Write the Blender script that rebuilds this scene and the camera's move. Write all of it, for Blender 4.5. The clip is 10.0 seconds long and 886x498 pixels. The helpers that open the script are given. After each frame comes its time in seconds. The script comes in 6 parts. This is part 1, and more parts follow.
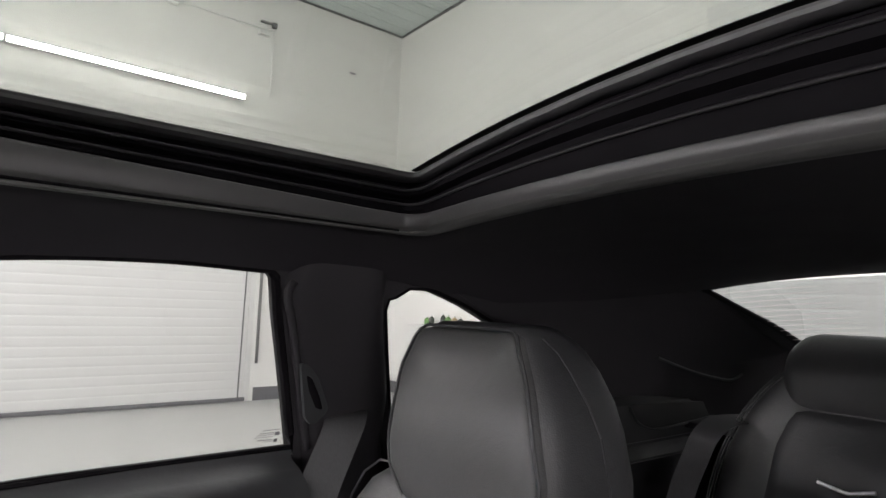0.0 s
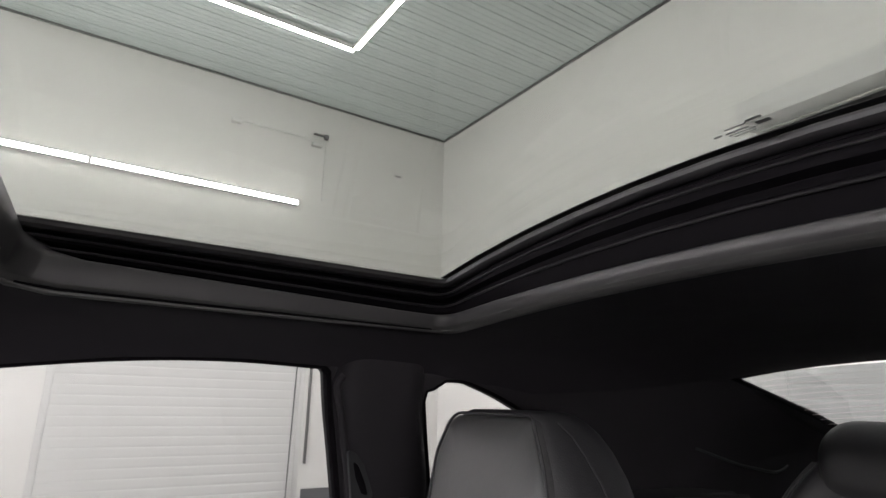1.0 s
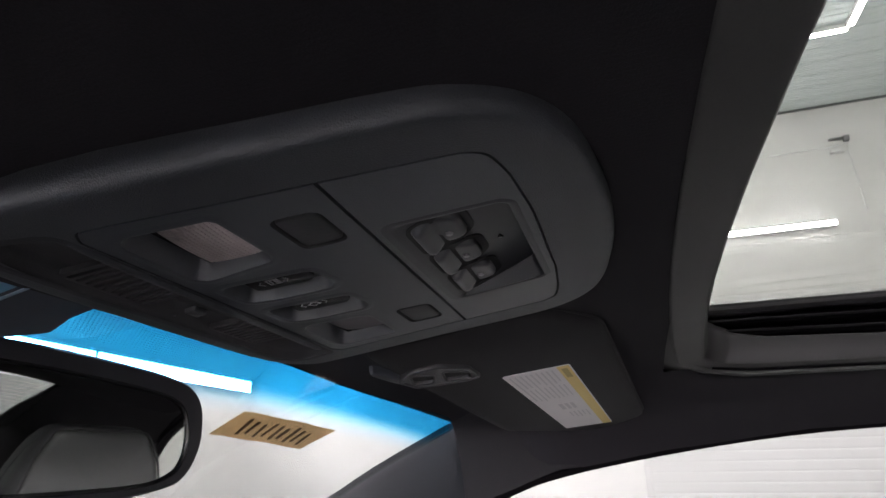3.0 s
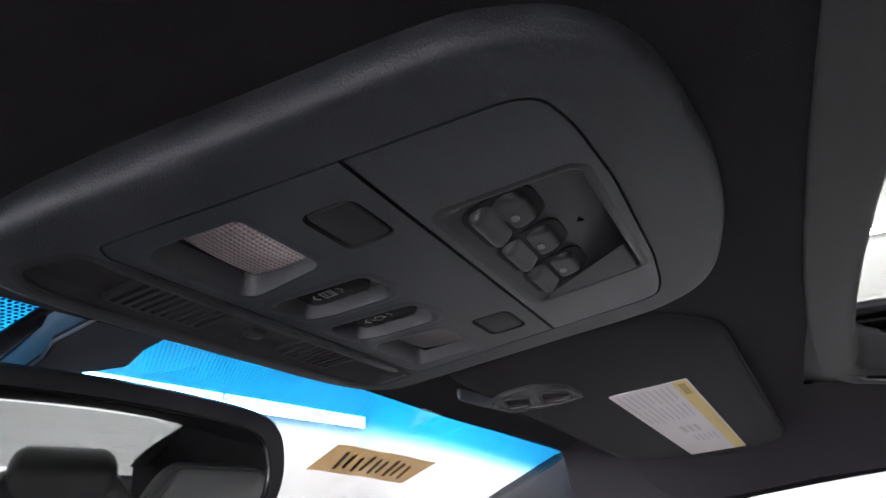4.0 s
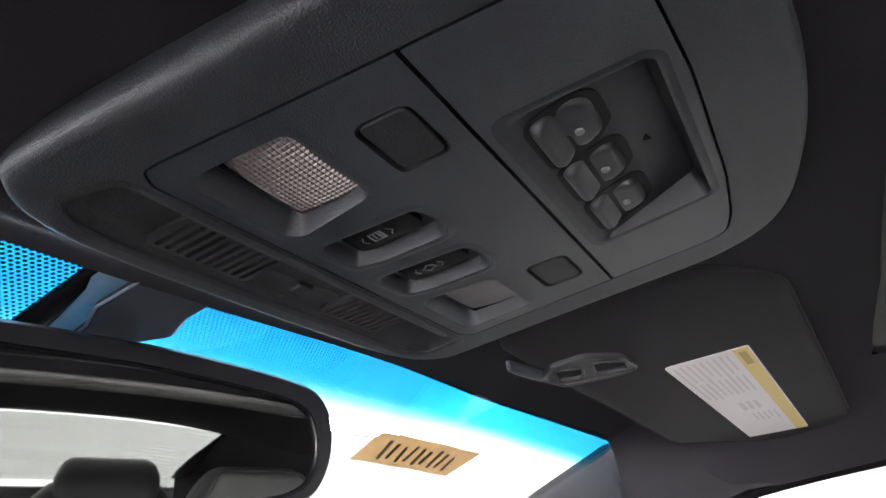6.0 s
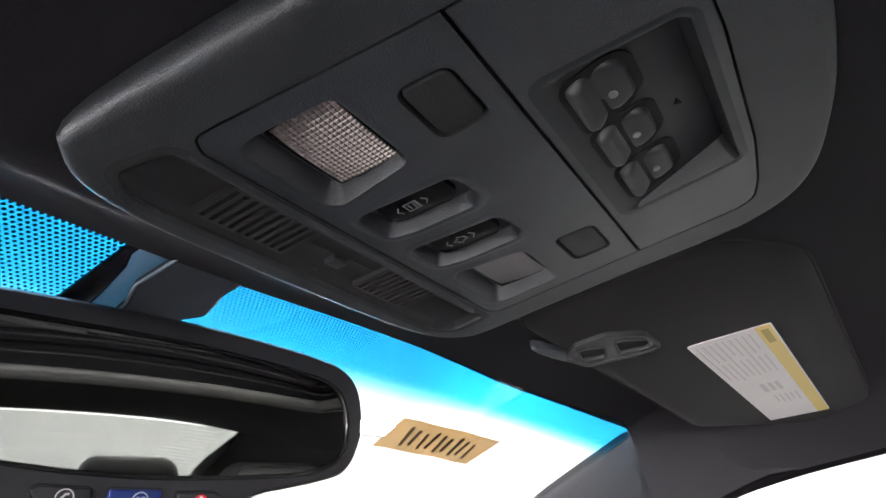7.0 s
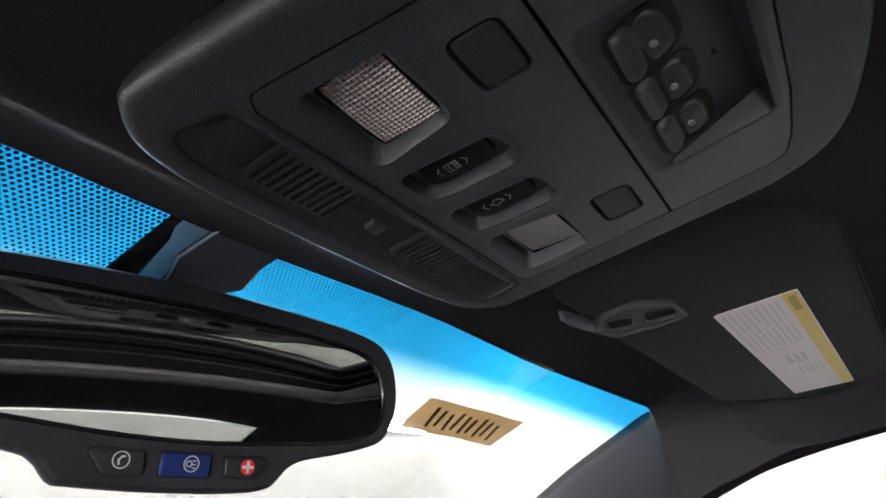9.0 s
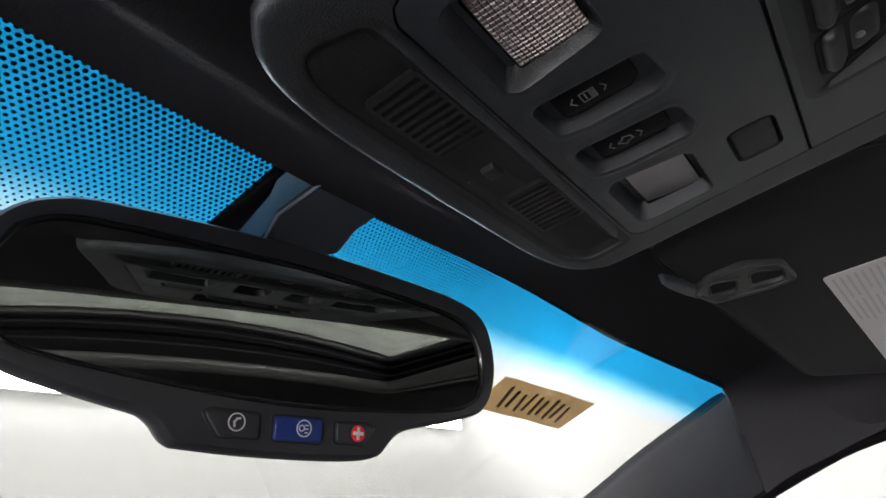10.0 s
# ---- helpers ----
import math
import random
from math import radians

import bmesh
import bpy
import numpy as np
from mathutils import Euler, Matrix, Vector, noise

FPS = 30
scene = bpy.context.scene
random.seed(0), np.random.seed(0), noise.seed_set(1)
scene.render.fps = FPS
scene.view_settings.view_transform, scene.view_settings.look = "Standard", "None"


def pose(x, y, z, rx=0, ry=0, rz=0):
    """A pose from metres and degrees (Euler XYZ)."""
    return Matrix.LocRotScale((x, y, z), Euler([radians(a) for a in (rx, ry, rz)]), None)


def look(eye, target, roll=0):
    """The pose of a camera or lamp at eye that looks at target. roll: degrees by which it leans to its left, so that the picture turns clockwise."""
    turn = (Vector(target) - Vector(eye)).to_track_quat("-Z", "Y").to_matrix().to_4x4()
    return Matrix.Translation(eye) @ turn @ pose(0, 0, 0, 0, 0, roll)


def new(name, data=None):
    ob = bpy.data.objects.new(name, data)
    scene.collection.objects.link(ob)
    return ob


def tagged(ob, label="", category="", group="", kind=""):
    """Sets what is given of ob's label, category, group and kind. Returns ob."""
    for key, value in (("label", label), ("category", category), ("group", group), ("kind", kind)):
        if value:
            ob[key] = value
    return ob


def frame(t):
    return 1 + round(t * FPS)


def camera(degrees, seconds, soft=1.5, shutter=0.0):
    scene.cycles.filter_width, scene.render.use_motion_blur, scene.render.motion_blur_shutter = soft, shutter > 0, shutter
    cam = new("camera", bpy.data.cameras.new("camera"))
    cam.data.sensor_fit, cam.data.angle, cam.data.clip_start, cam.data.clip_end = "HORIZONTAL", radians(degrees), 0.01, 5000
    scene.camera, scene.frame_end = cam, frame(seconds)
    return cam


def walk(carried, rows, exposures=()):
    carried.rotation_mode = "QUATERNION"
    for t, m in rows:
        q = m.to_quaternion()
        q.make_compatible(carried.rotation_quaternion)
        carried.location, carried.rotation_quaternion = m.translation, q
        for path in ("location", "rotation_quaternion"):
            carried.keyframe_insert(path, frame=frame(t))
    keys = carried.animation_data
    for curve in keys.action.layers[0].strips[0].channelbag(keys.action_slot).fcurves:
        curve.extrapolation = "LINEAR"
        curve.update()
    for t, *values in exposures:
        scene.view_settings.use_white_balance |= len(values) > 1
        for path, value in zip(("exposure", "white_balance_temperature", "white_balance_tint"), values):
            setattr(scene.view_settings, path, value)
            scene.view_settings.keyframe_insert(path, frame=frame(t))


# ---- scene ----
cam = camera(74.5, 10.0)
PATH = [
    (0, (-0.139, -0.132, 1.244), (1.434, -1.352, 1.436), 2.1),
    (0.5, (-0.214, -0.1, 1.238), (1.344, -1.306, 1.582), 1.9),
    (1, (-0.243, -0.086, 1.236), (1.383, -1.137, 1.739), 1.4),
    (1.5, (-0.272, -0.063, 1.235), (1.47, -0.84, 1.836), 0.6),
    (2, (-0.282, -0.022, 1.232), (1.549, -0.488, 1.885), 0.0),
    (2.5, (-0.2426, 0.0103, 1.2416), (1.640, 0.106, 1.909), -0.2),
    (3, (-0.2188, 0.0341, 1.2504), (1.577, 0.587, 1.937), -1.1),
    (4.5, (-0.169, 0.037, 1.25), (1.437, 0.916, 2.055), -1.7),
    (5, (-0.167, 0.049, 1.243), (1.426, 0.946, 2.055), -2.2),
    (5.5, (-0.165, 0.052, 1.236), (1.417, 0.959, 2.055), -2.6),
    (7, (-0.172, 0.064, 1.219), (1.383, 1.012, 2.044), -3.3),
    (7.5, (-0.172, 0.062, 1.211), (1.385, 1.009, 2.036), -3.8),
    (8, (-0.166, 0.055, 1.21), (1.387, 1.009, 2.035), -4.1),
    (8.5, (-0.172, 0.064, 1.208), (1.379, 1.023, 2.03), -4.3),
    (9, (-0.178, 0.076, 1.205), (1.366, 1.05, 2.022), -4.4),
    (9.5, (-0.183, 0.103, 1.197), (1.349, 1.099, 2.009), -4.6),
    (10, (-0.18, 0.121, 1.197), (1.311, 1.177, 2.01), -4.6),
]
EXPOSURES = [(0, 0.31, 6500, 13), (1, 0.09, 6500, 15), (2, -0.14, 6500, 17), (2.5, 0.0, 6500, 17), (3.0, 0.44, 6400, 17), (4.5, 1.33, 6150, 18),
             (5.5, 1.6, 6350, 16), (7, 1.6, 6500, 13), (8, 1.2, 6500, 14), (9, 0.95, 6500, 13), (10, 0.55, 6500, 12)]
walk(cam, [(t, look(eye, target, roll)) for t, eye, target, roll in PATH], EXPOSURES)

# ---- world ----
world = bpy.data.worlds.new("world")
world.use_nodes = True
scene.world = world
world.node_tree.nodes["Background"].inputs[0].default_value = (0.75, 0.8, 0.85, 1)
world.node_tree.nodes["Background"].inputs[1].default_value = 0.05
TUBE_POWER = 50.0

# ---- materials ----
def material(name, colour, rough=0.6, metal=0.0, grain=0.0, grain_scale=400.0, stain=0.12, stain_scale=3.0, bump=0.0, spec=0.5, warp=(1, 1, 1)):
    """A surface with fine grain and broad stains in its colour, and a fine relief."""
    m = bpy.data.materials.new(name)
    m.use_nodes = True
    nt = m.node_tree
    b = nt.nodes["Principled BSDF"]
    b.inputs["Roughness"].default_value = rough
    b.inputs["Metallic"].default_value = metal
    b.inputs["Specular IOR Level"].default_value = spec
    tc = nt.nodes.new("ShaderNodeTexCoord")
    mp = nt.nodes.new("ShaderNodeMapping")
    mp.inputs["Scale"].default_value = warp
    nt.links.new(tc.outputs["Object"], mp.inputs["Vector"])
    big = nt.nodes.new("ShaderNodeTexNoise")
    big.inputs["Scale"].default_value = stain_scale
    big.inputs["Detail"].default_value = 5
    fine = nt.nodes.new("ShaderNodeTexNoise")
    fine.inputs["Scale"].default_value = grain_scale
    fine.inputs["Detail"].default_value = 3
    for n in (big, fine):
        nt.links.new(mp.outputs[0], n.inputs["Vector"])
    vary = nt.nodes.new("ShaderNodeMath")
    vary.operation = "MULTIPLY_ADD"
    vary.inputs[1].default_value = 2 * stain
    vary.inputs[2].default_value = 1 - stain
    nt.links.new(big.outputs["Fac"], vary.inputs[0])
    vary2 = nt.nodes.new("ShaderNodeMath")
    vary2.operation = "MULTIPLY_ADD"
    vary2.inputs[1].default_value = 2 * grain
    vary2.inputs[2].default_value = 1 - grain
    nt.links.new(fine.outputs["Fac"], vary2.inputs[0])
    both = nt.nodes.new("ShaderNodeMath")
    both.operation = "MULTIPLY"
    nt.links.new(vary.outputs[0], both.inputs[0])
    nt.links.new(vary2.outputs[0], both.inputs[1])
    mix = nt.nodes.new("ShaderNodeVectorMath")
    mix.operation = "SCALE"
    mix.inputs[0].default_value = colour
    nt.links.new(both.outputs[0], mix.inputs["Scale"])
    nt.links.new(mix.outputs[0], b.inputs["Base Color"])
    ro = nt.nodes.new("ShaderNodeMath")
    ro.operation = "MULTIPLY_ADD"
    ro.inputs[1].default_value = 0.16
    ro.inputs[2].default_value = rough - 0.08
    nt.links.new(big.outputs["Fac"], ro.inputs[0])
    nt.links.new(ro.outputs[0], b.inputs["Roughness"])
    if bump:
        bp = nt.nodes.new("ShaderNodeBump")
        bp.inputs["Strength"].default_value = 0.6
        bp.inputs["Distance"].default_value = bump
        nt.links.new(fine.outputs["Fac"], bp.inputs["Height"])
        nt.links.new(bp.outputs[0], b.inputs["Normal"])
    return m


def leather_material(name, colour, rough):
    """Leather: small cells of relief with soft creases."""
    m = material(name, colour, rough, grain=0.1, grain_scale=600, stain=0.15, stain_scale=9, spec=0.35)
    nt = m.node_tree
    b = nt.nodes["Principled BSDF"]
    tc = nt.nodes.new("ShaderNodeTexCoord")
    cell = nt.nodes.new("ShaderNodeTexVoronoi")
    cell.inputs["Scale"].default_value = 620
    crease = nt.nodes.new("ShaderNodeTexNoise")
    crease.inputs["Scale"].default_value = 38
    crease.inputs["Distortion"].default_value = 1.2
    for n in (cell, crease):
        nt.links.new(tc.outputs["Object"], n.inputs["Vector"])
    add = nt.nodes.new("ShaderNodeMath")
    add.operation = "MULTIPLY_ADD"
    add.inputs[1].default_value = 0.25
    nt.links.new(cell.outputs["Distance"], add.inputs[0])
    nt.links.new(crease.outputs["Fac"], add.inputs[2])
    bp = nt.nodes.new("ShaderNodeBump")
    bp.inputs["Strength"].default_value = 0.35
    bp.inputs["Distance"].default_value = 0.0012
    nt.links.new(add.outputs[0], bp.inputs["Height"])
    nt.links.new(bp.outputs[0], b.inputs["Normal"])
    return m


def glass_material(name, tint, rough=0.0):
    """A thin pane: mostly clear with a tint, and a mirror-like share that grows at grazing angles."""
    m = bpy.data.materials.new(name)
    m.use_nodes = True
    nt = m.node_tree
    nt.nodes.remove(nt.nodes["Principled BSDF"])
    out = nt.nodes["Material Output"]
    clear = nt.nodes.new("ShaderNodeBsdfTransparent")
    clear.inputs[0].default_value = (*tint, 1)
    shine = nt.nodes.new("ShaderNodeBsdfGlossy")
    shine.inputs["Roughness"].default_value = rough
    lw = nt.nodes.new("ShaderNodeLayerWeight")
    lw.inputs["Blend"].default_value = 0.5
    pw = nt.nodes.new("ShaderNodeMath")
    pw.operation = "POWER"
    pw.inputs[1].default_value = 5.0
    nt.links.new(lw.outputs["Facing"], pw.inputs[0])
    fr = nt.nodes.new("ShaderNodeMath")
    fr.operation = "MULTIPLY_ADD"
    fr.inputs[1].default_value = 0.7
    fr.inputs[2].default_value = 0.025
    nt.links.new(pw.outputs[0], fr.inputs[0])
    mix = nt.nodes.new("ShaderNodeMixShader")
    nt.links.new(fr.outputs[0], mix.inputs[0])
    nt.links.new(clear.outputs[0], mix.inputs[1])
    nt.links.new(shine.outputs[0], mix.inputs[2])
    nt.links.new(mix.outputs[0], out.inputs["Surface"])
    return m


def windshield_material():
    """Clear glass with a blue shade band that fades out below the header."""
    m = glass_material("windshield_glass", (0.95, 0.97, 0.96))
    nt = m.node_tree
    clear = [n for n in nt.nodes if n.type == "BSDF_TRANSPARENT"][0]
    tc = nt.nodes.new("ShaderNodeTexCoord")
    sep = nt.nodes.new("ShaderNodeSeparateXYZ")
    nt.links.new(tc.outputs["Object"], sep.inputs[0])
    # the band follows the curve of the header
    sq = nt.nodes.new("ShaderNodeMath")
    sq.operation = "MULTIPLY"
    nt.links.new(sep.outputs["X"], sq.inputs[0])
    nt.links.new(sep.outputs["X"], sq.inputs[1])
    bow = nt.nodes.new("ShaderNodeMath")
    bow.operation = "MULTIPLY_ADD"
    bow.inputs[1].default_value = 0.085
    nt.links.new(sq.outputs[0], bow.inputs[0])
    nt.links.new(sep.outputs["Y"], bow.inputs[2])
    rng = nt.nodes.new("ShaderNodeMapRange")
    rng.inputs["From Min"].default_value = 0.29
    rng.inputs["From Max"].default_value = 0.39
    nt.links.new(bow.outputs[0], rng.inputs["Value"])
    ramp = nt.nodes.new("ShaderNodeValToRGB")
    els = ramp.color_ramp.elements
    els[0].position, els[0].color = 0.0, (0.068, 0.42, 0.62, 1)
    els[1].position, els[1].color = 0.88, (0.72, 0.735, 0.73, 1)
    for p, c in ((0.41, (0.095, 0.46, 0.66, 1)), (0.58, (0.46, 0.70, 0.81, 1)), (0.70, (0.66, 0.735, 0.78, 1))):
        e = els.new(p)
        e.color = c
    nt.links.new(rng.outputs[0], ramp.inputs[0])
    nt.links.new(ramp.outputs[0], clear.inputs[0])
    return m


def lamp_material(name, colour, power):
    m = bpy.data.materials.new(name)
    m.use_nodes = True
    b = m.node_tree.nodes["Principled BSDF"]
    b.inputs["Base Color"].default_value = (0.9, 0.9, 0.9, 1)
    b.inputs["Emission Color"].default_value = (*colour, 1)
    b.inputs["Emission Strength"].default_value = power
    return m


def lens_material(name, colour):
    """Clear prismatic plastic with a silvery reflector behind: a grid of small pyramids."""
    return material(name, colour, 0.36, metal=0.85, stain=0.15, stain_scale=60)


M_WALL = material("white_wall_paint", (0.80, 0.79, 0.77), 0.75, grain=0.02, grain_scale=60, stain=0.035, stain_scale=0.6, bump=0.0006)
M_CEIL = material("ceiling_sheet", (0.62, 0.67, 0.67), 0.3, grain=0.02, grain_scale=40, stain=0.05, stain_scale=0.5)
M_FLOOR = material("floor_epoxy", (0.43, 0.425, 0.42), 0.35, grain=0.06, grain_scale=90, stain=0.08, stain_scale=0.9)
M_SHUTTER = material("shutter_steel", (0.70, 0.70, 0.69), 0.7, grain=0.02, grain_scale=50, stain=0.04, stain_scale=1.2)
M_SKIRT = material("skirting_grey", (0.16, 0.16, 0.17), 0.6, grain=0.05)
M_DARKGAP = material("black_rubber", (0.012, 0.012, 0.013), 0.7, grain=0.2, grain_scale=200)
M_STEEL = material("bracket_steel", (0.25, 0.25, 0.25), 0.4, metal=0.8, grain=0.1)
M_TUBE = lamp_material("lamp_tube", (1.0, 0.965, 0.955), TUBE_POWER)
M_TUBE2 = lamp_material("bright_lamp_tube", (1.0, 0.97, 0.965), TUBE_POWER * 2.15)
# glow of the added west row, set to fill the cabin
M_TUBE_FILL = lamp_material("fill_lamp_tube", (1.0, 0.97, 0.965), TUBE_POWER * 1.2)
M_CLOTH = material("headliner_cloth", (0.0205, 0.0185, 0.022), 0.85, grain=0.35, grain_scale=1600, stain=0.12, stain_scale=14, bump=0.0003, spec=0.2)
# the headliner's knit: fine ribs along the car
_nt = M_CLOTH.node_tree
_wv, _tc, _ad = _nt.nodes.new("ShaderNodeTexWave"), _nt.nodes.new("ShaderNodeTexCoord"), _nt.nodes.new("ShaderNodeMath")
_wv.inputs["Scale"].default_value = 150.0
_wv.inputs["Distortion"].default_value = 1.5
_wv.inputs["Detail"].default_value = 2.0
_bp = [n for n in _nt.nodes if n.type == "BUMP"][0]
_fine = _bp.inputs["Height"].links[0].from_socket
_ad.operation = "MULTIPLY_ADD"
_ad.inputs[1].default_value = 0.1
_nt.links.new(_tc.outputs["Object"], _wv.inputs["Vector"])
_nt.links.new(_wv.outputs["Fac"], _ad.inputs[0])
_nt.links.new(_fine, _ad.inputs[2])
_nt.links.new(_ad.outputs[0], _bp.inputs["Height"])
M_PILLAR = material("pillar_cloth", (0.0195, 0.018, 0.0205), 0.7, grain=0.3, grain_scale=1200, stain=0.1, stain_scale=10, bump=0.0004, spec=0.2)
M_PLAST = material("console_plastic", (0.041, 0.0445, 0.051), 0.46, grain=0.25, grain_scale=1700, stain=0.18, stain_scale=30, bump=0.00042, spec=0.5)
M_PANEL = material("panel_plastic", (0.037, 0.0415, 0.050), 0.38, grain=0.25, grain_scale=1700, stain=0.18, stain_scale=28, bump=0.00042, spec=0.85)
# the panel plastic again, darker: the key hollow's shade is in the colour
M_PANEL_SHADE = material("shaded_panel_plastic", (0.024, 0.0265, 0.031), 0.38, grain=0.2, grain_scale=2200, stain=0.16, stain_scale=28, bump=0.0002, spec=0.55)
M_HEATER = material("heater_print", (0.42, 0.38, 0.35), 0.6)
M_POCKET = material("pocket_plastic", (0.028, 0.028, 0.031), 0.6, grain=0.25, grain_scale=1500, bump=0.0003)
M_BUTTON = material("button_plastic", (0.040, 0.042, 0.046), 0.38, grain=0.15, grain_scale=1500, stain=0.15, stain_scale=60, spec=0.6)
M_PUSH = material("push_plastic", (0.028, 0.029, 0.032), 0.5, grain=0.2, grain_scale=1500, stain=0.15, stain_scale=40, bump=0.0003, spec=0.4)
M_GLOSS = material("gloss_black", (0.013, 0.013, 0.014), 0.22, grain=0.1, spec=0.5)
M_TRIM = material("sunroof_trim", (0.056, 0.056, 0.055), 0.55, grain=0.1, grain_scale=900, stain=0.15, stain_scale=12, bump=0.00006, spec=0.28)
# darker copy of the trim plastic, carries the inner wall's shade
M_TRIM_SHADE = material("shaded_trim_wall", (0.033, 0.032, 0.033), 0.42, grain=0.1, grain_scale=900, stain=0.15, stain_scale=12, spec=0.35)
# seal rubber, and the black that stands for shade in slots and grooves
M_SEAL_SHADE = material("seal_rubber_and_shade", (0.0055, 0.005, 0.006), 0.75, grain=0.2, grain_scale=600, stain=0.3, stain_scale=30, spec=0.03)
# lighter copy of the seal rubber: the light on the ribs is coloured in
M_SEALRIB_LIT = material("lit_seal_rib_rubber", (0.019, 0.018, 0.020), 0.65, grain=0.2, grain_scale=600, stain=0.3, stain_scale=30, spec=0.12)
M_EDGE = material("carrier_edge", (0.036, 0.035, 0.037), 0.5, grain=0.15, grain_scale=900, stain=0.15, stain_scale=20, spec=0.4)
M_VISOR = material("visor_vinyl", (0.0225, 0.0215, 0.0235), 0.75, grain=0.25, grain_scale=1300, stain=0.15, stain_scale=12, bump=0.0004, spec=0.3)
M_CLIP = material("clip_plastic", (0.036, 0.036, 0.039), 0.42, grain=0.15, grain_scale=1300, stain=0.1, stain_scale=40, bump=0.0002, spec=0.5)
M_APILLAR = material("windshield_pillar_trim", (0.026, 0.027, 0.031), 0.8, grain=0.3, grain_scale=1200, stain=0.12, stain_scale=12, bump=0.0004, spec=0.15)
M_PAPER = material("label_paper", (0.80, 0.77, 0.77), 0.5, grain=0.03, stain=0.05, stain_scale=20)
M_YELLOW = material("label_yellow", (0.80, 0.62, 0.20), 0.5, grain=0.03, stain=0.06, stain_scale=20)
M_INK = material("label_ink", (0.64, 0.615, 0.625), 0.6)
M_INK2 = material("label_symbol", (0.50, 0.38, 0.12), 0.6)
M_CARD = material("kraft_paper", (0.57, 0.465, 0.325), 0.85, grain=0.12, grain_scale=300, stain=0.1, stain_scale=30)
_nt = M_CARD.node_tree
_tr, _mx = _nt.nodes.new("ShaderNodeBsdfTranslucent"), _nt.nodes.new("ShaderNodeMixShader")
_tr.inputs[0].default_value = (0.78, 0.62, 0.42, 1)
_mx.inputs[0].default_value = 0.6
_nt.links.new(_nt.nodes["Principled BSDF"].outputs[0], _mx.inputs[1])
_nt.links.new(_tr.outputs[0], _mx.inputs[2])
_nt.links.new(_mx.outputs[0], _nt.nodes["Material Output"].inputs["Surface"])
M_MARKER = material("marker_ink", (0.14, 0.10, 0.065), 0.6)
M_MIRROR = material("mirror_silver", (0.53, 0.55, 0.525), 0.08, metal=1.0, stain=0.0)
M_MIRROR.node_tree.nodes["Principled BSDF"].inputs["Roughness"].default_value = 0.02
for l in list(M_MIRROR.node_tree.links):
    if l.to_socket.name == "Roughness":
        M_MIRROR.node_tree.links.remove(l)
M_HOUSING = material("mirror_housing", (0.031, 0.031, 0.035), 0.4, grain=0.15, grain_scale=1200, stain=0.15, stain_scale=30, spec=0.45)
M_BLUE = material("blue_button", (0.012, 0.03, 0.16), 0.4, grain=0.1)
M_RED = material("red_mark", (0.85, 0.03, 0.04), 0.5)
M_WHITE = material("white_mark", (0.75, 0.75, 0.75), 0.5)
M_GREYMARK = material("grey_mark", (0.30, 0.30, 0.31), 0.5)
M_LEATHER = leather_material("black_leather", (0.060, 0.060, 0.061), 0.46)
# darker copy of the same leather, with shade put into its colour
M_LEATHER_DIM = leather_material("black_leather_dim", (0.028, 0.028, 0.030), 0.45)
M_THREAD = material("seam_thread", (0.15, 0.15, 0.152), 0.6)
M_WEB = material("belt_webbing", (0.030, 0.030, 0.032), 0.7, grain=0.4, grain_scale=700, bump=0.0004, warp=(1, 1, 0.15))
M_CHROME = material("chrome", (0.80, 0.80, 0.81), 0.34, metal=1.0, stain=0.05)
M_LENS = lens_material("lamp_lens", (0.53, 0.465, 0.455))
# right lens coloured darker to stand for its weaker reflection
M_LENS_DIM = lens_material("dim_ridged_lamp_lens", (0.29, 0.28, 0.29))
M_PRINT = material("black_frit", (0.006, 0.006, 0.007), 0.5)
M_BODY = material("car_paint_black", (0.02, 0.02, 0.022), 0.25, stain=0.05)
M_TRIM2 = material("pillar_plastic", (0.022, 0.023, 0.025), 0.5, grain=0.2, grain_scale=1300, stain=0.12, stain_scale=12, bump=0.0002, spec=0.45)
M_PANEL2 = material("slate_plastic", (0.050, 0.056, 0.070), 0.55, grain=0.15, grain_scale=1200, stain=0.1, stain_scale=20)
M_SMOKE2 = material("pale_plastic", (0.25, 0.33, 0.42), 0.3, grain=0.1, stain=0.1, stain_scale=20)
_nt = M_SMOKE2.node_tree
_tr, _mx = _nt.nodes.new("ShaderNodeBsdfTranslucent"), _nt.nodes.new("ShaderNodeMixShader")
_tr.inputs[0].default_value = (0.34, 0.38, 0.41, 1)
_mx.inputs[0].default_value = 0.5
_nt.links.new(_nt.nodes["Principled BSDF"].outputs[0], _mx.inputs[1])
_nt.links.new(_tr.outputs[0], _mx.inputs[2])
_nt.links.new(_mx.outputs[0], _nt.nodes["Material Output"].inputs["Surface"])
M_WS = windshield_material()
M_SIDEGLASS = glass_material("side_glass", (0.80, 0.81, 0.80))
M_ROOFGLASS = glass_material("roof_glass", (0.60, 0.62, 0.595))
M_REARGLASS = glass_material("rear_glass", (0.70, 0.715, 0.71))
M_GREENB = material("green_bottle", (0.18, 0.35, 0.12), 0.4)
M_DARKB = material("dark_bottle", (0.05, 0.06, 0.05), 0.4)
M_BLUEB = material("blue_bottle", (0.25, 0.32, 0.6), 0.4)

# ---- mesh helpers ----
def holder(name, m=None):
    """An Empty that carries the parts of a thing."""
    ob = new(name)
    if m is not None:
        ob.matrix_basis = m
    return ob


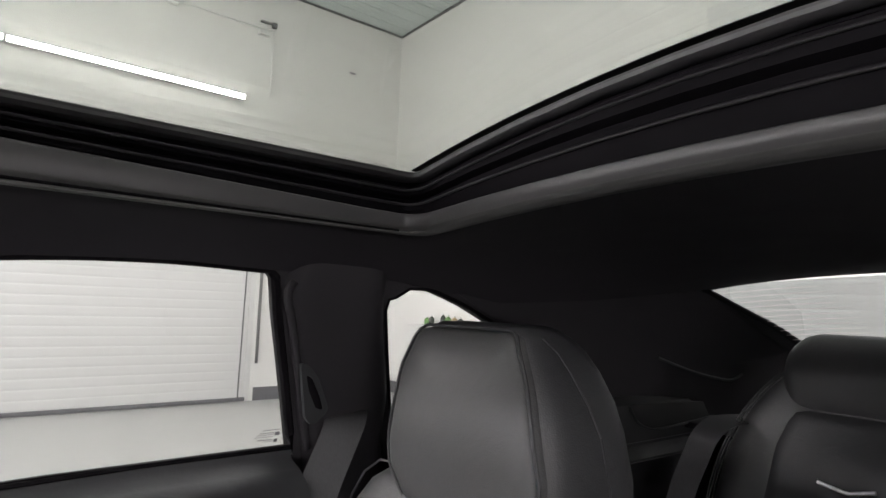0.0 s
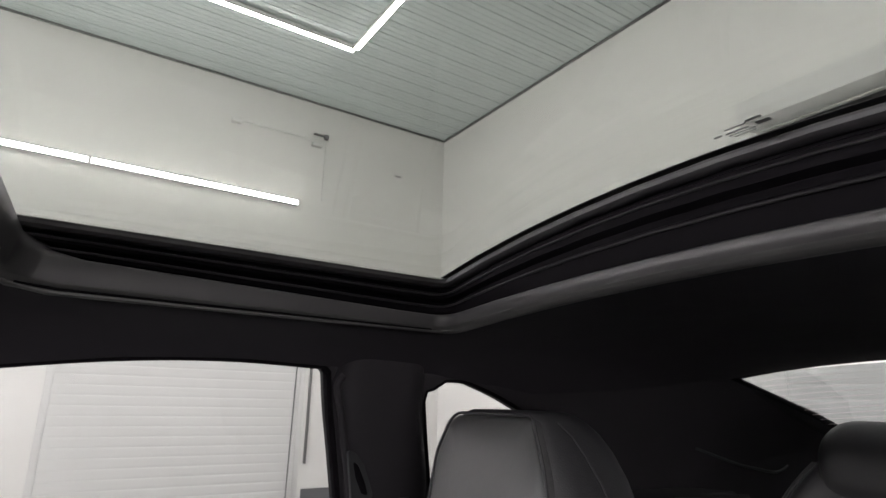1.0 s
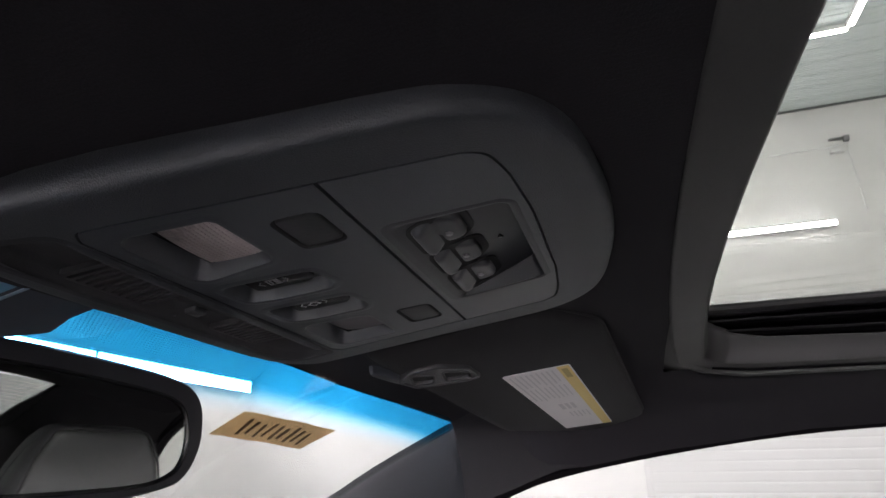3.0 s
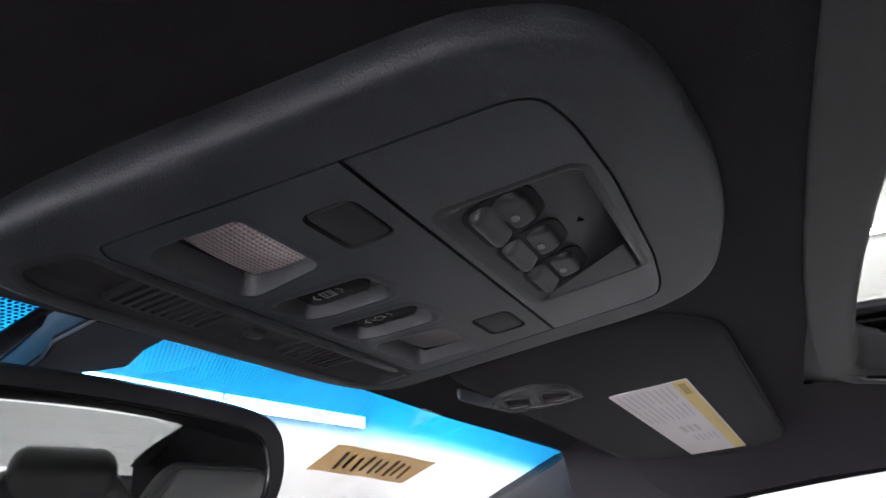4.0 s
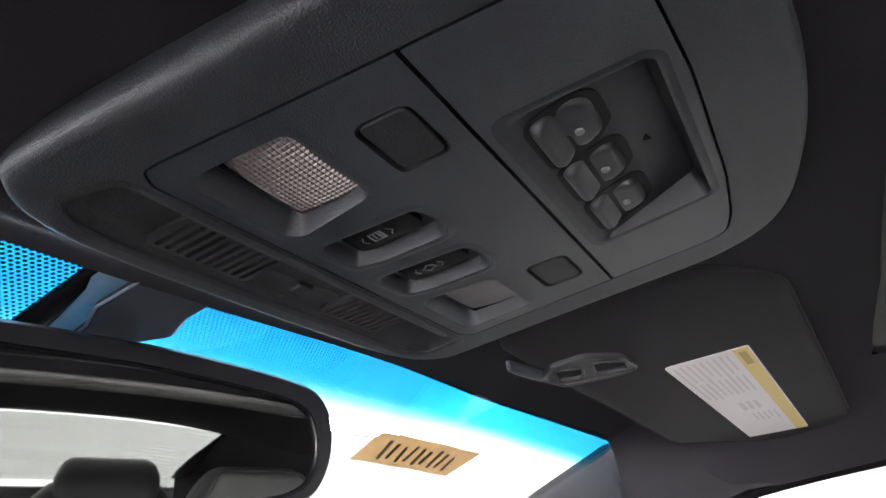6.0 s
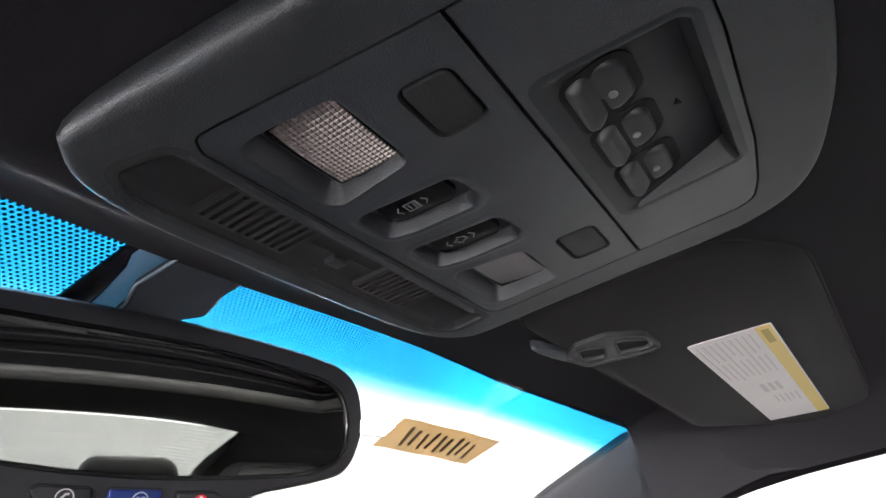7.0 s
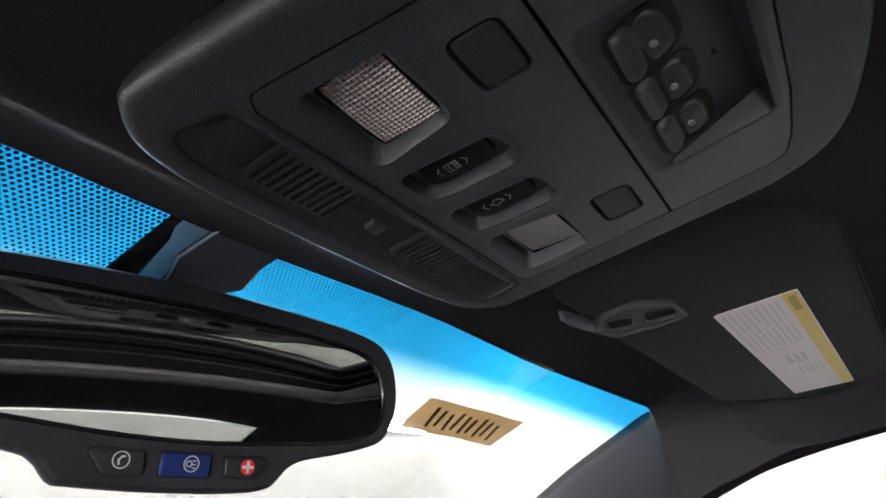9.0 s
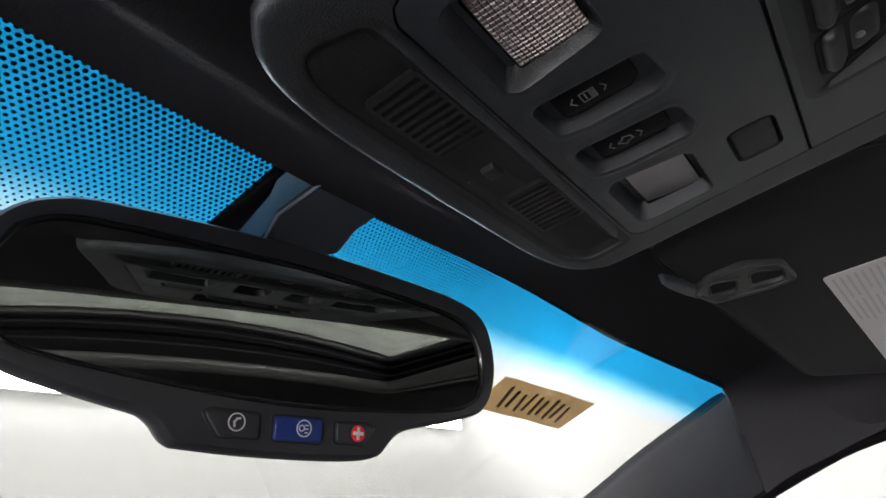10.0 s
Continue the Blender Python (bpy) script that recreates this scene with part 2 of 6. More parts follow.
def part(name, bm, mat, parent=None, label="", smooth=True):
    """Links a bmesh as one mesh object, under a thing or on its own."""
    bmesh.ops.recalc_face_normals(bm, faces=bm.faces[:])
    me = bpy.data.meshes.new(name)
    bm.to_mesh(me)
    bm.free()
    me.materials.append(mat)
    if smooth:
        me.shade_smooth()
        me.set_sharp_from_angle(angle=radians(38))
    ob = new(name, me)
    if parent is not None:
        ob.parent = parent
    if label:
        ob["label"] = label
    return ob


def box(lo, hi, bevel=0.0, seg=2, bm=None):
    own = bm or bmesh.new()
    r = bmesh.ops.create_cube(own, size=1.0)
    c = [(a + b) / 2 for a, b in zip(lo, hi)]
    d = [abs(b - a) for a, b in zip(lo, hi)]
    for v in r["verts"]:
        v.co = Vector([v.co[i] * d[i] + c[i] for i in range(3)])
    if bevel:
        es = list({e for v in r["verts"] for e in v.link_edges})
        bmesh.ops.bevel(own, geom=es, offset=bevel, segments=seg, affect="EDGES", profile=0.5)
    return own


def round_poly(pts, radius, n=6):
    """A polygon with its corners rounded; radius: one for all, or one each."""
    out = []
    k = len(pts)
    for i, p in enumerate(pts):
        r = radius[i] if isinstance(radius, (list, tuple)) else radius
        p, a, b = Vector(p), Vector(pts[i - 1]), Vector(pts[(i + 1) % k])
        da, db = (a - p), (b - p)
        la, lb = da.length, db.length
        da.normalize(), db.normalize()
        ang = da.angle(db)
        cut = min(r / max(math.tan(ang / 2), 1e-4), 0.49 * la, 0.49 * lb)
        if cut < 1e-5 or r <= 0:
            out.append(tuple(p))
            continue
        s, e = p + da * cut, p + db * cut
        for j in range(n + 1):
            t = j / n
            q = s * (1 - t) ** 2 + p * 2 * t * (1 - t) + e * t * t
            out.append(tuple(q))
    return out


def area_sign(pts):
    return 1 if sum(a[0] * b[1] - b[0] * a[1] for a, b in zip(pts, pts[1:] + pts[:1])) > 0 else -1


def inset(pts, d):
    """The outline moved inwards by d (outwards where d is negative)."""
    sg = area_sign(pts)
    out = []
    k = len(pts)
    for i in range(k):
        p, a, b = Vector(pts[i]), Vector(pts[i - 1]), Vector(pts[(i + 1) % k])
        n1 = Vector((-(p - a).y, (p - a).x))
        n2 = Vector((-(b - p).y, (b - p).x))
        if n1.length < 1e-9:
            n1 = n2
        if n2.length < 1e-9:
            n2 = n1
        n1.normalize(), n2.normalize()
        nn = n1 + n2
        if nn.length < 1e-6:
            nn = n1.copy()
        nn.normalize()
        sc = 1 / max(nn.dot(n1), 0.5)
        out.append(tuple(p + nn * (d * sc * sg)))
    return out


def loft(rings, bm=None, cap_first=False, cap_last=False, closed=True):
    """Skin between rings of equally many points."""
    own = bm or bmesh.new()
    vs = [[own.verts.new(p) for p in r] for r in rings]
    k = len(rings[0])
    for r0, r1 in zip(vs, vs[1:]):
        for i in range(k if closed else k - 1):
            j = (i + 1) % k
            own.faces.new((r0[i], r0[j], r1[j], r1[i]))
    if cap_first:
        own.faces.new(vs[0])
    if cap_last:
        own.faces.new(vs[-1])
    return own


def at_level(pts, w):
    return [(p[0], p[1], w) for p in pts]


def slab(pts, w0, w1, edge=0.001, steps=3, bm=None):
    """A plate on an outline from level w0 to w1, whose w1 side has a rounded rim."""
    sg = 1 if w1 > w0 else -1
    rings = [at_level(pts, w0)]
    for j in range(steps + 1):
        a = math.pi / 2 * j / steps
        rings.append(at_level(inset(pts, edge * (1 - math.cos(a))), w1 - sg * edge * (1 - math.sin(a))))
    return loft(rings, bm, cap_first=True, cap_last=True)


def filled(outer, holes, w, bm=None):
    """A flat face on an outline with holes, at level w."""
    own = bm or bmesh.new()
    edges = []
    for loop in [outer] + holes:
        vs = [own.verts.new((p[0], p[1], w)) for p in loop]
        edges += [own.edges.new((vs[i], vs[(i + 1) % len(vs)])) for i in range(len(vs))]
    bmesh.ops.triangle_fill(own, use_beauty=True, use_dissolve=False, edges=edges)
    return own


def plate(outer, holes, w0, w1):
    """A plate with openings that go through it."""
    bm = filled(outer, holes, w0)
    r = bmesh.ops.extrude_face_region(bm, geom=bm.faces[:])
    for v in [g for g in r["geom"] if isinstance(g, bmesh.types.BMVert)]:
        v.co.z = w1
    return bm


def bend(bm, fn):
    for v in bm.verts:
        v.co = Vector(fn(*v.co))
    return bm


def tube(path, radius, n=8, bm=None, closed=False, squash=1.0):
    """A round cord along a path of points."""
    own = bm or bmesh.new()
    pts = [Vector(p) for p in path]
    rings = []
    up = Vector((0.13, 0.21, 0.97))
    for i, p in enumerate(pts):
        a = pts[i - 1] if i or closed else p
        b = pts[(i + 1) % len(pts)] if i < len(pts) - 1 or closed else p
        d = (b - a).normalized()
        s = d.cross(up)
        if s.length < 1e-3:
            s = d.cross(Vector((1, 0, 0)))
        s.normalize()
        u = s.cross(d)
        rings.append([p + (s * math.cos(2 * math.pi * j / n) + u * squash * math.sin(2 * math.pi * j / n)) * radius for j in range(n)])
    if closed:
        rings.append(rings[0])
    return loft(rings, own, cap_first=not closed, cap_last=not closed)


def strip_surface(rows, thick=0.0, close=False):
    """A surface through rows of points; with a thickness it becomes a shell."""
    bm = loft(rows, closed=close)
    if thick:
        bmesh.ops.recalc_face_normals(bm, faces=bm.faces[:])
        bmesh.ops.solidify(bm, geom=bm.faces[:], thickness=thick)
    return bm


def spline(pts, n=8):
    """A smooth curve through points (Catmull-Rom)."""
    P = [Vector(p) for p in pts]
    out = []
    for i in range(len(P) - 1):
        p0, p1, p2, p3 = P[max(i - 1, 0)], P[i], P[i + 1], P[min(i + 2, len(P) - 1)]
        for j in range(n):
            t = j / n
            out.append(0.5 * ((2 * p1) + (p2 - p0) * t + (2 * p0 - 5 * p1 + 4 * p2 - p3) * t * t + (3 * p1 - p0 - 3 * p2 + p3) * t ** 3))
    out.append(P[-1])
    return [tuple(p) for p in out]


def lerp_table(table, v):
    for (a, x), (b, y) in zip(table, table[1:]):
        if v <= b:
            t = max(0.0, min(1.0, (v - a) / (b - a)))
            t = t * t * (3 - 2 * t) * 0.35 + t * 0.65
            return x + (y - x) * t
    return table[-1][1]


def resample(pts, n, closed=True):
    """n points evenly along an outline."""
    P = [Vector(p) for p in pts]
    if closed:
        P.append(P[0])
    run = [0.0]
    for a, b in zip(P, P[1:]):
        run.append(run[-1] + (b - a).length)
    out, j = [], 0
    for i in range(n):
        d = run[-1] * i / (n if closed else n - 1)
        while j < len(P) - 2 and run[j + 1] < d:
            j += 1
        t = (d - run[j]) / max(run[j + 1] - run[j], 1e-9)
        out.append(tuple(P[j] + (P[j + 1] - P[j]) * min(t, 1.0)))
    return out


def stitches(path, label_parent, gap=0.006, size=0.0007):
    bm = bmesh.new()
    pts = resample(path, int(sum((Vector(a) - Vector(b)).length for a, b in zip(path, path[1:])) / gap), closed=False)
    for a, b in zip(pts, pts[1:]):
        a, b = Vector(a), Vector(b)
        tube([a.lerp(b, 0.1), a.lerp(b, 0.75)], size, 5, bm)
    return part("stitching", bm, M_THREAD, label_parent, "grey thread")


# ---- the workshop ----
X0, X1, Y0, Y1, ZC = -3.4, 7.0, -4.742, 4.75, 5.25
DOOR_Y = (-2.70, -0.07, 2.55)
REAR_X = (-1.9, 2.12, 3.48)


def flat(bm, name, mat, label="", kind="structure", category=""):
    return tagged(part(name, bm, mat, None, "", smooth=False), label, category, "", kind)


def build_room():
    flat(box((X0 - 0.2, Y0 - 0.2, -0.2), (X1 + 0.2, Y1 + 0.2, 0.0)), "floor", M_FLOOR, "smooth grey painted workshop floor", category="floor")
    # side wall with the opening of the roller shutter
    y0, y1, zt = DOOR_Y
    w = plate([(Y0 - 0.2, 0.0), (Y1 + 0.2, 0.0), (Y1 + 0.2, ZC), (Y0 - 0.2, ZC)], [[(y0, 0.02), (y1, 0.02), (y1, zt), (y0, zt)]], 0.0, 0.2)
    flat(bend(w, lambda a, b, c: (X1 + c, a, b)), "wall_east", M_WALL, "white painted workshop wall with a roller shutter", category="wall")
    x0, x1, zt = REAR_X
    w = plate([(X0, 0.0), (X1, 0.0), (X1, ZC), (X0, ZC)], [[(x0, 0.02), (x1, 0.02), (x1, zt), (x0, zt)]], 0.0, 0.2)
    flat(bend(w, lambda a, b, c: (a, Y0 - c, b)), "wall_south", M_WALL, "white painted workshop wall behind the car", category="wall")
    flat(box((X0, Y1, 0), (X1, Y1 + 0.2, ZC)), "wall_north", M_WALL, "white painted workshop wall before the car", category="wall")
    flat(box((X0 - 0.2, Y0 - 0.2, 0), (X0, Y1 + 0.2, ZC)), "wall_west", M_WALL, "plain white painted workshop wall", category="wall")
    # added rounding in the front corner, hides the brightness step between the walls
    rad = 0.9
    arc = [(X1 - rad + rad * math.cos(a), Y1 - rad + rad * math.sin(a)) for a in [math.pi / 2 * k / 24 for k in range(25)]]
    flat(loft([[(x, y, z) for x, y in arc + [(X1 - 0.001, Y1 - 0.001)]] for z in (0.0, ZC - 0.003)], cap_first=True, cap_last=True), "wall_corner", M_WALL, "white painted rounded corner added to soften the walls' brightness step", category="wall")
    # ribbed sheet ceiling: panels along y with a joint and small ribs
    prof = []
    x = X0 - 0.1
    while x < X1 + 0.1:
        prof += [(x, ZC), (x + 0.004, ZC + 0.012), (x + 0.012, ZC + 0.012), (x + 0.016, ZC), (x + 0.085, ZC), (x + 0.09, ZC + 0.005), (x + 0.10, ZC + 0.005), (x + 0.105, ZC),
                 (x + 0.165, ZC), (x + 0.17, ZC + 0.005), (x + 0.18, ZC + 0.005), (x + 0.185, ZC)]
        x += 0.25
    rows = [[(px, yy, pz) for px, pz in prof] for yy in (Y0 - 0.15, Y1 + 0.15)]
    bm = loft(rows, closed=False)
    box((X0 - 0.2, Y0 - 0.2, ZC + 0.03), (X1 + 0.2, Y1 + 0.2, ZC + 0.2), bm=bm)
    flat(bm, "ceiling", M_CEIL, "grey-white ribbed metal sheet ceiling", category="ceiling")
    # thin dark gap line where the ceiling meets the walls
    for nm, lo, hi in (("trim", (X1 - 0.03, Y0, ZC - 0.022), (X1, Y1, ZC - 0.002)), ("trim", (X0, Y0, ZC - 0.022), (X1 - 0.03, Y0 + 0.03, ZC - 0.002))):
        flat(box(lo, hi), nm, M_STEEL, "thin dark metal trim along the ceiling edge", category="trim")
    t = 0.012
    for lo, hi in (((X1 - t, Y0 + t, 0), (X1, DOOR_Y[0] - 0.1, 0.16)), ((X1 - t, DOOR_Y[1] + 0.1, 0), (X1, Y1, 0.16)), ((REAR_X[1] + 0.1, Y0, 0), (X1, Y0 + t, 0.16))):
        flat(box(lo, hi, 0.003), "baseboard", M_SKIRT, "dark grey tiled skirting along the wall", category="baseboard")


def shutter(name, width, height, m, label):
    """A roller shutter of separate curved slats in two guide rails; local x along, z up, y towards the room."""
    top = holder(name, m)
    tagged(top, label, "roller shutter", "", "structure")
    pitch = 0.105
    prof = [(0.0136, 0.0), (0.0141, 0.002), (0.0142, 0.03), (0.0142, 0.075), (0.0141, 0.1025), (0.0134, 0.1040), (0.0134, 0.1055)]
    bm = loft([[(sx, py, pz) for py, pz in prof] for sx in (0.0, width)], closed=False)
    bmesh.ops.recalc_face_normals(bm, faces=bm.faces[:])
    first = part("slat", bm, M_SHUTTER, top)
    first.matrix_basis = pose(0, 0, 0.05)
    for i in range(1, int((height - 0.05) / pitch)):
        o = new("slat", first.data)
        o.parent = top
        o.matrix_basis = pose(0, 0, 0.05 + i * pitch)
    part("backing", box((0, -0.02, 0.0), (width, -0.004, height)), M_DARKGAP, top)
    part("bottom_rail", box((0, -0.01, 0.004), (width, 0.03, 0.05), 0.004), M_SKIRT, top, "dark rubber-edged bottom rail")
    for x in (-0.05, width - 0.02):
        part("guide_rail", box((x, -0.01, 0.0), (x + 0.07, 0.020, height), 0.004), M_SHUTTER, top)
    return top


def tube_light(name, length, m, label, group, k=1.0, glow=M_TUBE):
    """A linear lamp: aluminium back, glowing diffuser, end caps; local x along."""
    top = holder(name, m)
    tagged(top, label, "ceiling light", group)
    part("housing", box((0.004, -0.034 * k, -0.036), (length - 0.004, 0.034 * k, 0.018), 0.003), M_SHUTTER, top)
    part("diffuser", box((0.012, -0.029 * k, -0.046), (length - 0.012, 0.029 * k, -0.036), 0.004), glow, top, "glowing white diffuser")
    for x in (0.0, length - 0.012):
        part("end_cap", box((x, -0.035 * k, -0.046), (x + 0.012, 0.035 * k, 0.019), 0.003), M_WHITE, top)
    return top


def build_lights():
    seg = 2.4
    g = "linear lamps of the workshop"
    lab = "white linear lamp on the sheet ceiling, switched on"
    z = ZC - 0.03
    for k in range(3):
        tube_light("linear_lamp", seg - 0.008, pose(5.40 - seg * (k + 1), -2.45, z), lab, g)
        tube_light("linear_lamp", seg - 0.008, pose(5.40 - seg * (k + 1), 2.36, z), lab, g)
    for k in range(2):
        tube_light("linear_lamp", seg - 0.008, pose(5.43, -2.45 + seg * k, z, 0, 0, 90), lab, g)
        tube_light("linear_lamp", seg - 0.008, pose(-1.83, -2.45 + seg * k, z, 0, 0, 90), lab, g)
    lab = "white linear lamp on a white wall, switched on; west row is added fill"
    side = Matrix(((0, 0, 1, 0), (1, 0, 0, 0), (0, 1, 0, 0), (0, 0, 0, 1)))
    west = Matrix(((0, 0, -1, 0), (1, 0, 0, 0), (0, -1, 0, 0), (0, 0, 0, 1)))
    ahead = Matrix(((1, 0, 0, 0), (0, 0, 1, 0), (0, -1, 0, 0), (0, 0, 0, 1)))
    for k in range(3):
        if k < 2:
            tube_light("wall_lamp", seg - 0.008, Matrix.Translation((X1 - 0.02, -2.445 + seg * k, 3.72)) @ side, lab, "linear lamps on the walls")
        # unseen low row added on the west wall to brighten the console
        tube_light("wall_lamp", seg - 0.008, Matrix.Translation((X0 + 0.02, -2.445 + seg * k, 1.1)) @ west, lab, "linear lamps on the walls", 1.6, M_TUBE_FILL)
        tube_light("wall_lamp", seg - 0.008, Matrix.Translation((6.37 - seg * (k + 1), Y1 - 0.02, 2.2)) @ ahead, lab, "linear lamps on the walls", 2.2, M_TUBE2)


def build_wall_things():
    top = holder("wall_conduit")
    tagged(top, "thin grey conduit pipe bracketed to the white wall", "conduit")
    part("pipe", tube([(X1 - 0.06, -1.53, 4.66), (X1 - 0.06, -2.6, 4.66), (X1 - 0.06, -2.73, 4.68)], 0.012), M_SHUTTER, top)
    part("drop", tube([(X1 - 0.04, -2.76, 4.70), (X1 - 0.04, -2.76, 3.82)], 0.009), M_SHUTTER, top)
    part("bracket", box((X1 - 0.06, -2.79, 4.72), (X1, -2.73, 4.79), 0.006), M_STEEL, top, "dark steel bracket")
    part("arm", box((X1 - 0.05, -2.74, 4.755), (X1 - 0.01, -2.58, 4.777), 0.004), M_STEEL, top, "slim dark steel arm")
    part("bracket", box((X1 - 0.09, -1.60, 4.62), (X1, -1.48, 4.69), 0.006), M_SHUTTER, top)
    part("bracket", box((X1 - 0.08, -2.70, 4.58), (X1, -2.56, 4.63), 0.006), M_SHUTTER, top)
    tagged(part("wall_hook", box((X1 - 0.03, -3.98, 4.445), (X1, -3.88, 4.465), 0.006), M_GREYMARK), "small grey hook on the white wall", "hook")
    top = holder("wall_switch")
    tagged(top, "small grey switch box on the white wall", "switch")
    part("box", box((X1 - 0.05, -3.53, 0.80), (X1, -3.45, 0.95), 0.006), M_STEEL, top)
    part("rocker", box((X1 - 0.056, -3.515, 0.86), (X1 - 0.05, -3.465, 0.92), 0.002), M_SKIRT, top)
    tagged(part("wall_hook", box((X1 - 0.05, 4.43, 0.98), (X1, 4.49, 1.02), 0.006), M_STEEL), "small dark hook on the white wall", "hook")
    top = holder("wall_shelf")
    tagged(top, "narrow grey shelf on the wall with bottles", "shelf")
    part("board", box((4.9, Y0, 0.955), (6.27, Y0 + 0.2, 0.985), 0.003), M_SHUTTER, top)
    for x in (5.2, 6.0):
        part("bracket", box((x, Y0, 0.80), (x + 0.03, Y0 + 0.18, 0.955), 0.004), M_STEEL, top)
    for i, (x, h, r, mt, lab) in enumerate(((5.95, 0.11, 0.04, M_GREENB, "green spray bottle on the shelf"), (5.86, 0.13, 0.035, M_DARKB, "dark bottle on the shelf"), (5.62, 0.16, 0.035, M_DARKB, "dark tall bottle on the shelf"),
                                           (5.52, 0.14, 0.04, M_GREENB, "green bottle on the shelf"), (5.40, 0.13, 0.04, M_CARD, "brown bottle on the shelf"), (5.28, 0.12, 0.04, M_DARKB, "dark squat bottle on the shelf"))):
        bottle("bottle", (x, Y0 + 0.1, 0.985), h, r, mt, lab)
    bottle("bottle", (X1 - 0.5, -3.2, 0.0), 0.28, 0.06, M_BLUEB, "pale blue bottle standing on the floor by the wall")
    # cable beside the shutter
    tagged(part("pull_cord", tube([(X1 - 0.006, -2.66, 2.5), (X1 - 0.03, -2.62, 1.5), (X1 - 0.05, -2.60, 0.012)], 0.008), M_SKIRT), "thin grey pull cord hanging beside the shutter", "cord")
    tagged(part("wall_channel", box((X1 - 0.03, -2.83, 0.45), (X1, -2.80, 2.5), 0.003), M_STEEL), "slim dark cable channel upright on the wall", "cable channel")


def bottle(name, at, h, r, mat, label):
    top = holder(name, pose(*at))
    tagged(top, label, "bottle", "bottles in the workshop")
    prof = [(0.9, 0), (1, 0.04), (1, 0.62), (0.8, 0.74), (0.35, 0.82), (0.35, 0.9)]
    rings = [[(r * a * math.cos(2 * math.pi * j / 12), r * a * math.sin(2 * math.pi * j / 12), h * b) for j in range(12)] for a, b in prof]
    part("body", loft(rings, cap_first=True, cap_last=True), mat, top)
    rings = [[(r * a * math.cos(2 * math.pi * j / 10), r * a * math.sin(2 * math.pi * j / 10), h * b) for j in range(10)] for a, b in ((0.42, 0.88), (0.42, 0.98), (0.36, 1.0))]
    part("cap", loft(rings, cap_first=True, cap_last=True), M_WHITE, top)


build_room()
shutter("door_1", DOOR_Y[1] - DOOR_Y[0], DOOR_Y[2], Matrix.Translation((X1 + 0.012, DOOR_Y[0], 0.0)) @ pose(0, 0, 0, 0, 0, 90), "closed white roller shutter of curved steel slats")
rd = shutter("door_2", REAR_X[1] - REAR_X[0], REAR_X[2], Matrix.Translation((REAR_X[0], Y0 - 0.03, 0.0)), "closed white roller shutter behind the car")
tagged(part("shutter_box", box((REAR_X[0] - 0.06, Y0, 3.49), (REAR_X[1] + 0.02, Y0 + 0.24, 3.70), 0.008), M_SHUTTER), "grey metal housing above the roller shutter", "shutter box", kind="structure")
build_lights()
build_wall_things()

# ---- the car: shell ----
def bulge_power(y):
    return lerp_table([(-1.4, 3.0), (-0.6, 5.0), (0.0, 6.0), (0.13, 10.0), (0.22, 30.0), (0.27, 40.0)], y)


WIN_TOP = [(-1.35, 1.310), (-1.2, 1.298), (-1.02, 1.275), (-0.80, 1.262), (-0.60, 1.288), (-0.40, 1.292), (-0.29, 1.296), (-0.166, 1.291), (-0.03, 1.275), (0.124, 1.250), (0.22, 1.250), (0.30, 1.258)]


def rail_z(y):
    return lerp_table(WIN_TOP, y)


def side_x(z):
    """The inner face of the side, which leans in above the belt line."""
    return 0.57 + 0.36 * (1.278 - z) if z > 1.03 else 0.6593


def rail_x(y):
    x = side_x(rail_z(y))
    x += 0.016 * min(1.0, max(0.0, (y - 0.12) / 0.12))
    return x if y > -0.8 else x + (0.475 - x) * min(1, (-0.8 - y) / 0.5)


def crown_z(y):
    return 1.352 - (0.07 if y > -0.3 else 0.022) * (y + 0.3) ** 2


def liner_z(x, y):
    """The headliner's height; at its front it comes down to the glass."""
    z = liner_raw(x, y)
    if y > 0.12:
        hy = header_y(x)
        drop = min(0.0, glass_z(x, hy) - 0.0015 - liner_raw(x, hy))
        z += drop * min(1.0, (y - 0.12) / (hy - 0.12)) ** 2
    return z


def liner_raw(x, y):
    xe = rail_x(y)
    s = min(abs(x) / xe, 1.0)
    zc = crown_z(y)
    back = header_y(x) - 0.046 - y
    swell = 0.013 * math.exp(-((x + 0.16) / 0.285) ** 6) * math.exp(-(back / (0.036 if back > 0 else 0.025)) ** 2)
    return zc - (zc - rail_z(y)) * s ** bulge_power(y) - 0.012 * s * s - swell


def header_y(x):
    return 0.291 - 0.11 * x * x + 0.05 * min(0.0, x) + 0.012 * min(1.0, max(0.0, (x - 0.1) / 0.2))


def glass_z(x, y):
    """The windshield's inner face."""
    fall = 0.36 * (y - 0.268) + 0.22 * max(0, y - 0.3) ** 2
    return 1.34 - 0.035 * (x / 0.54) ** 2 - fall


HOLE = (0.405, 0.0, -0.515)


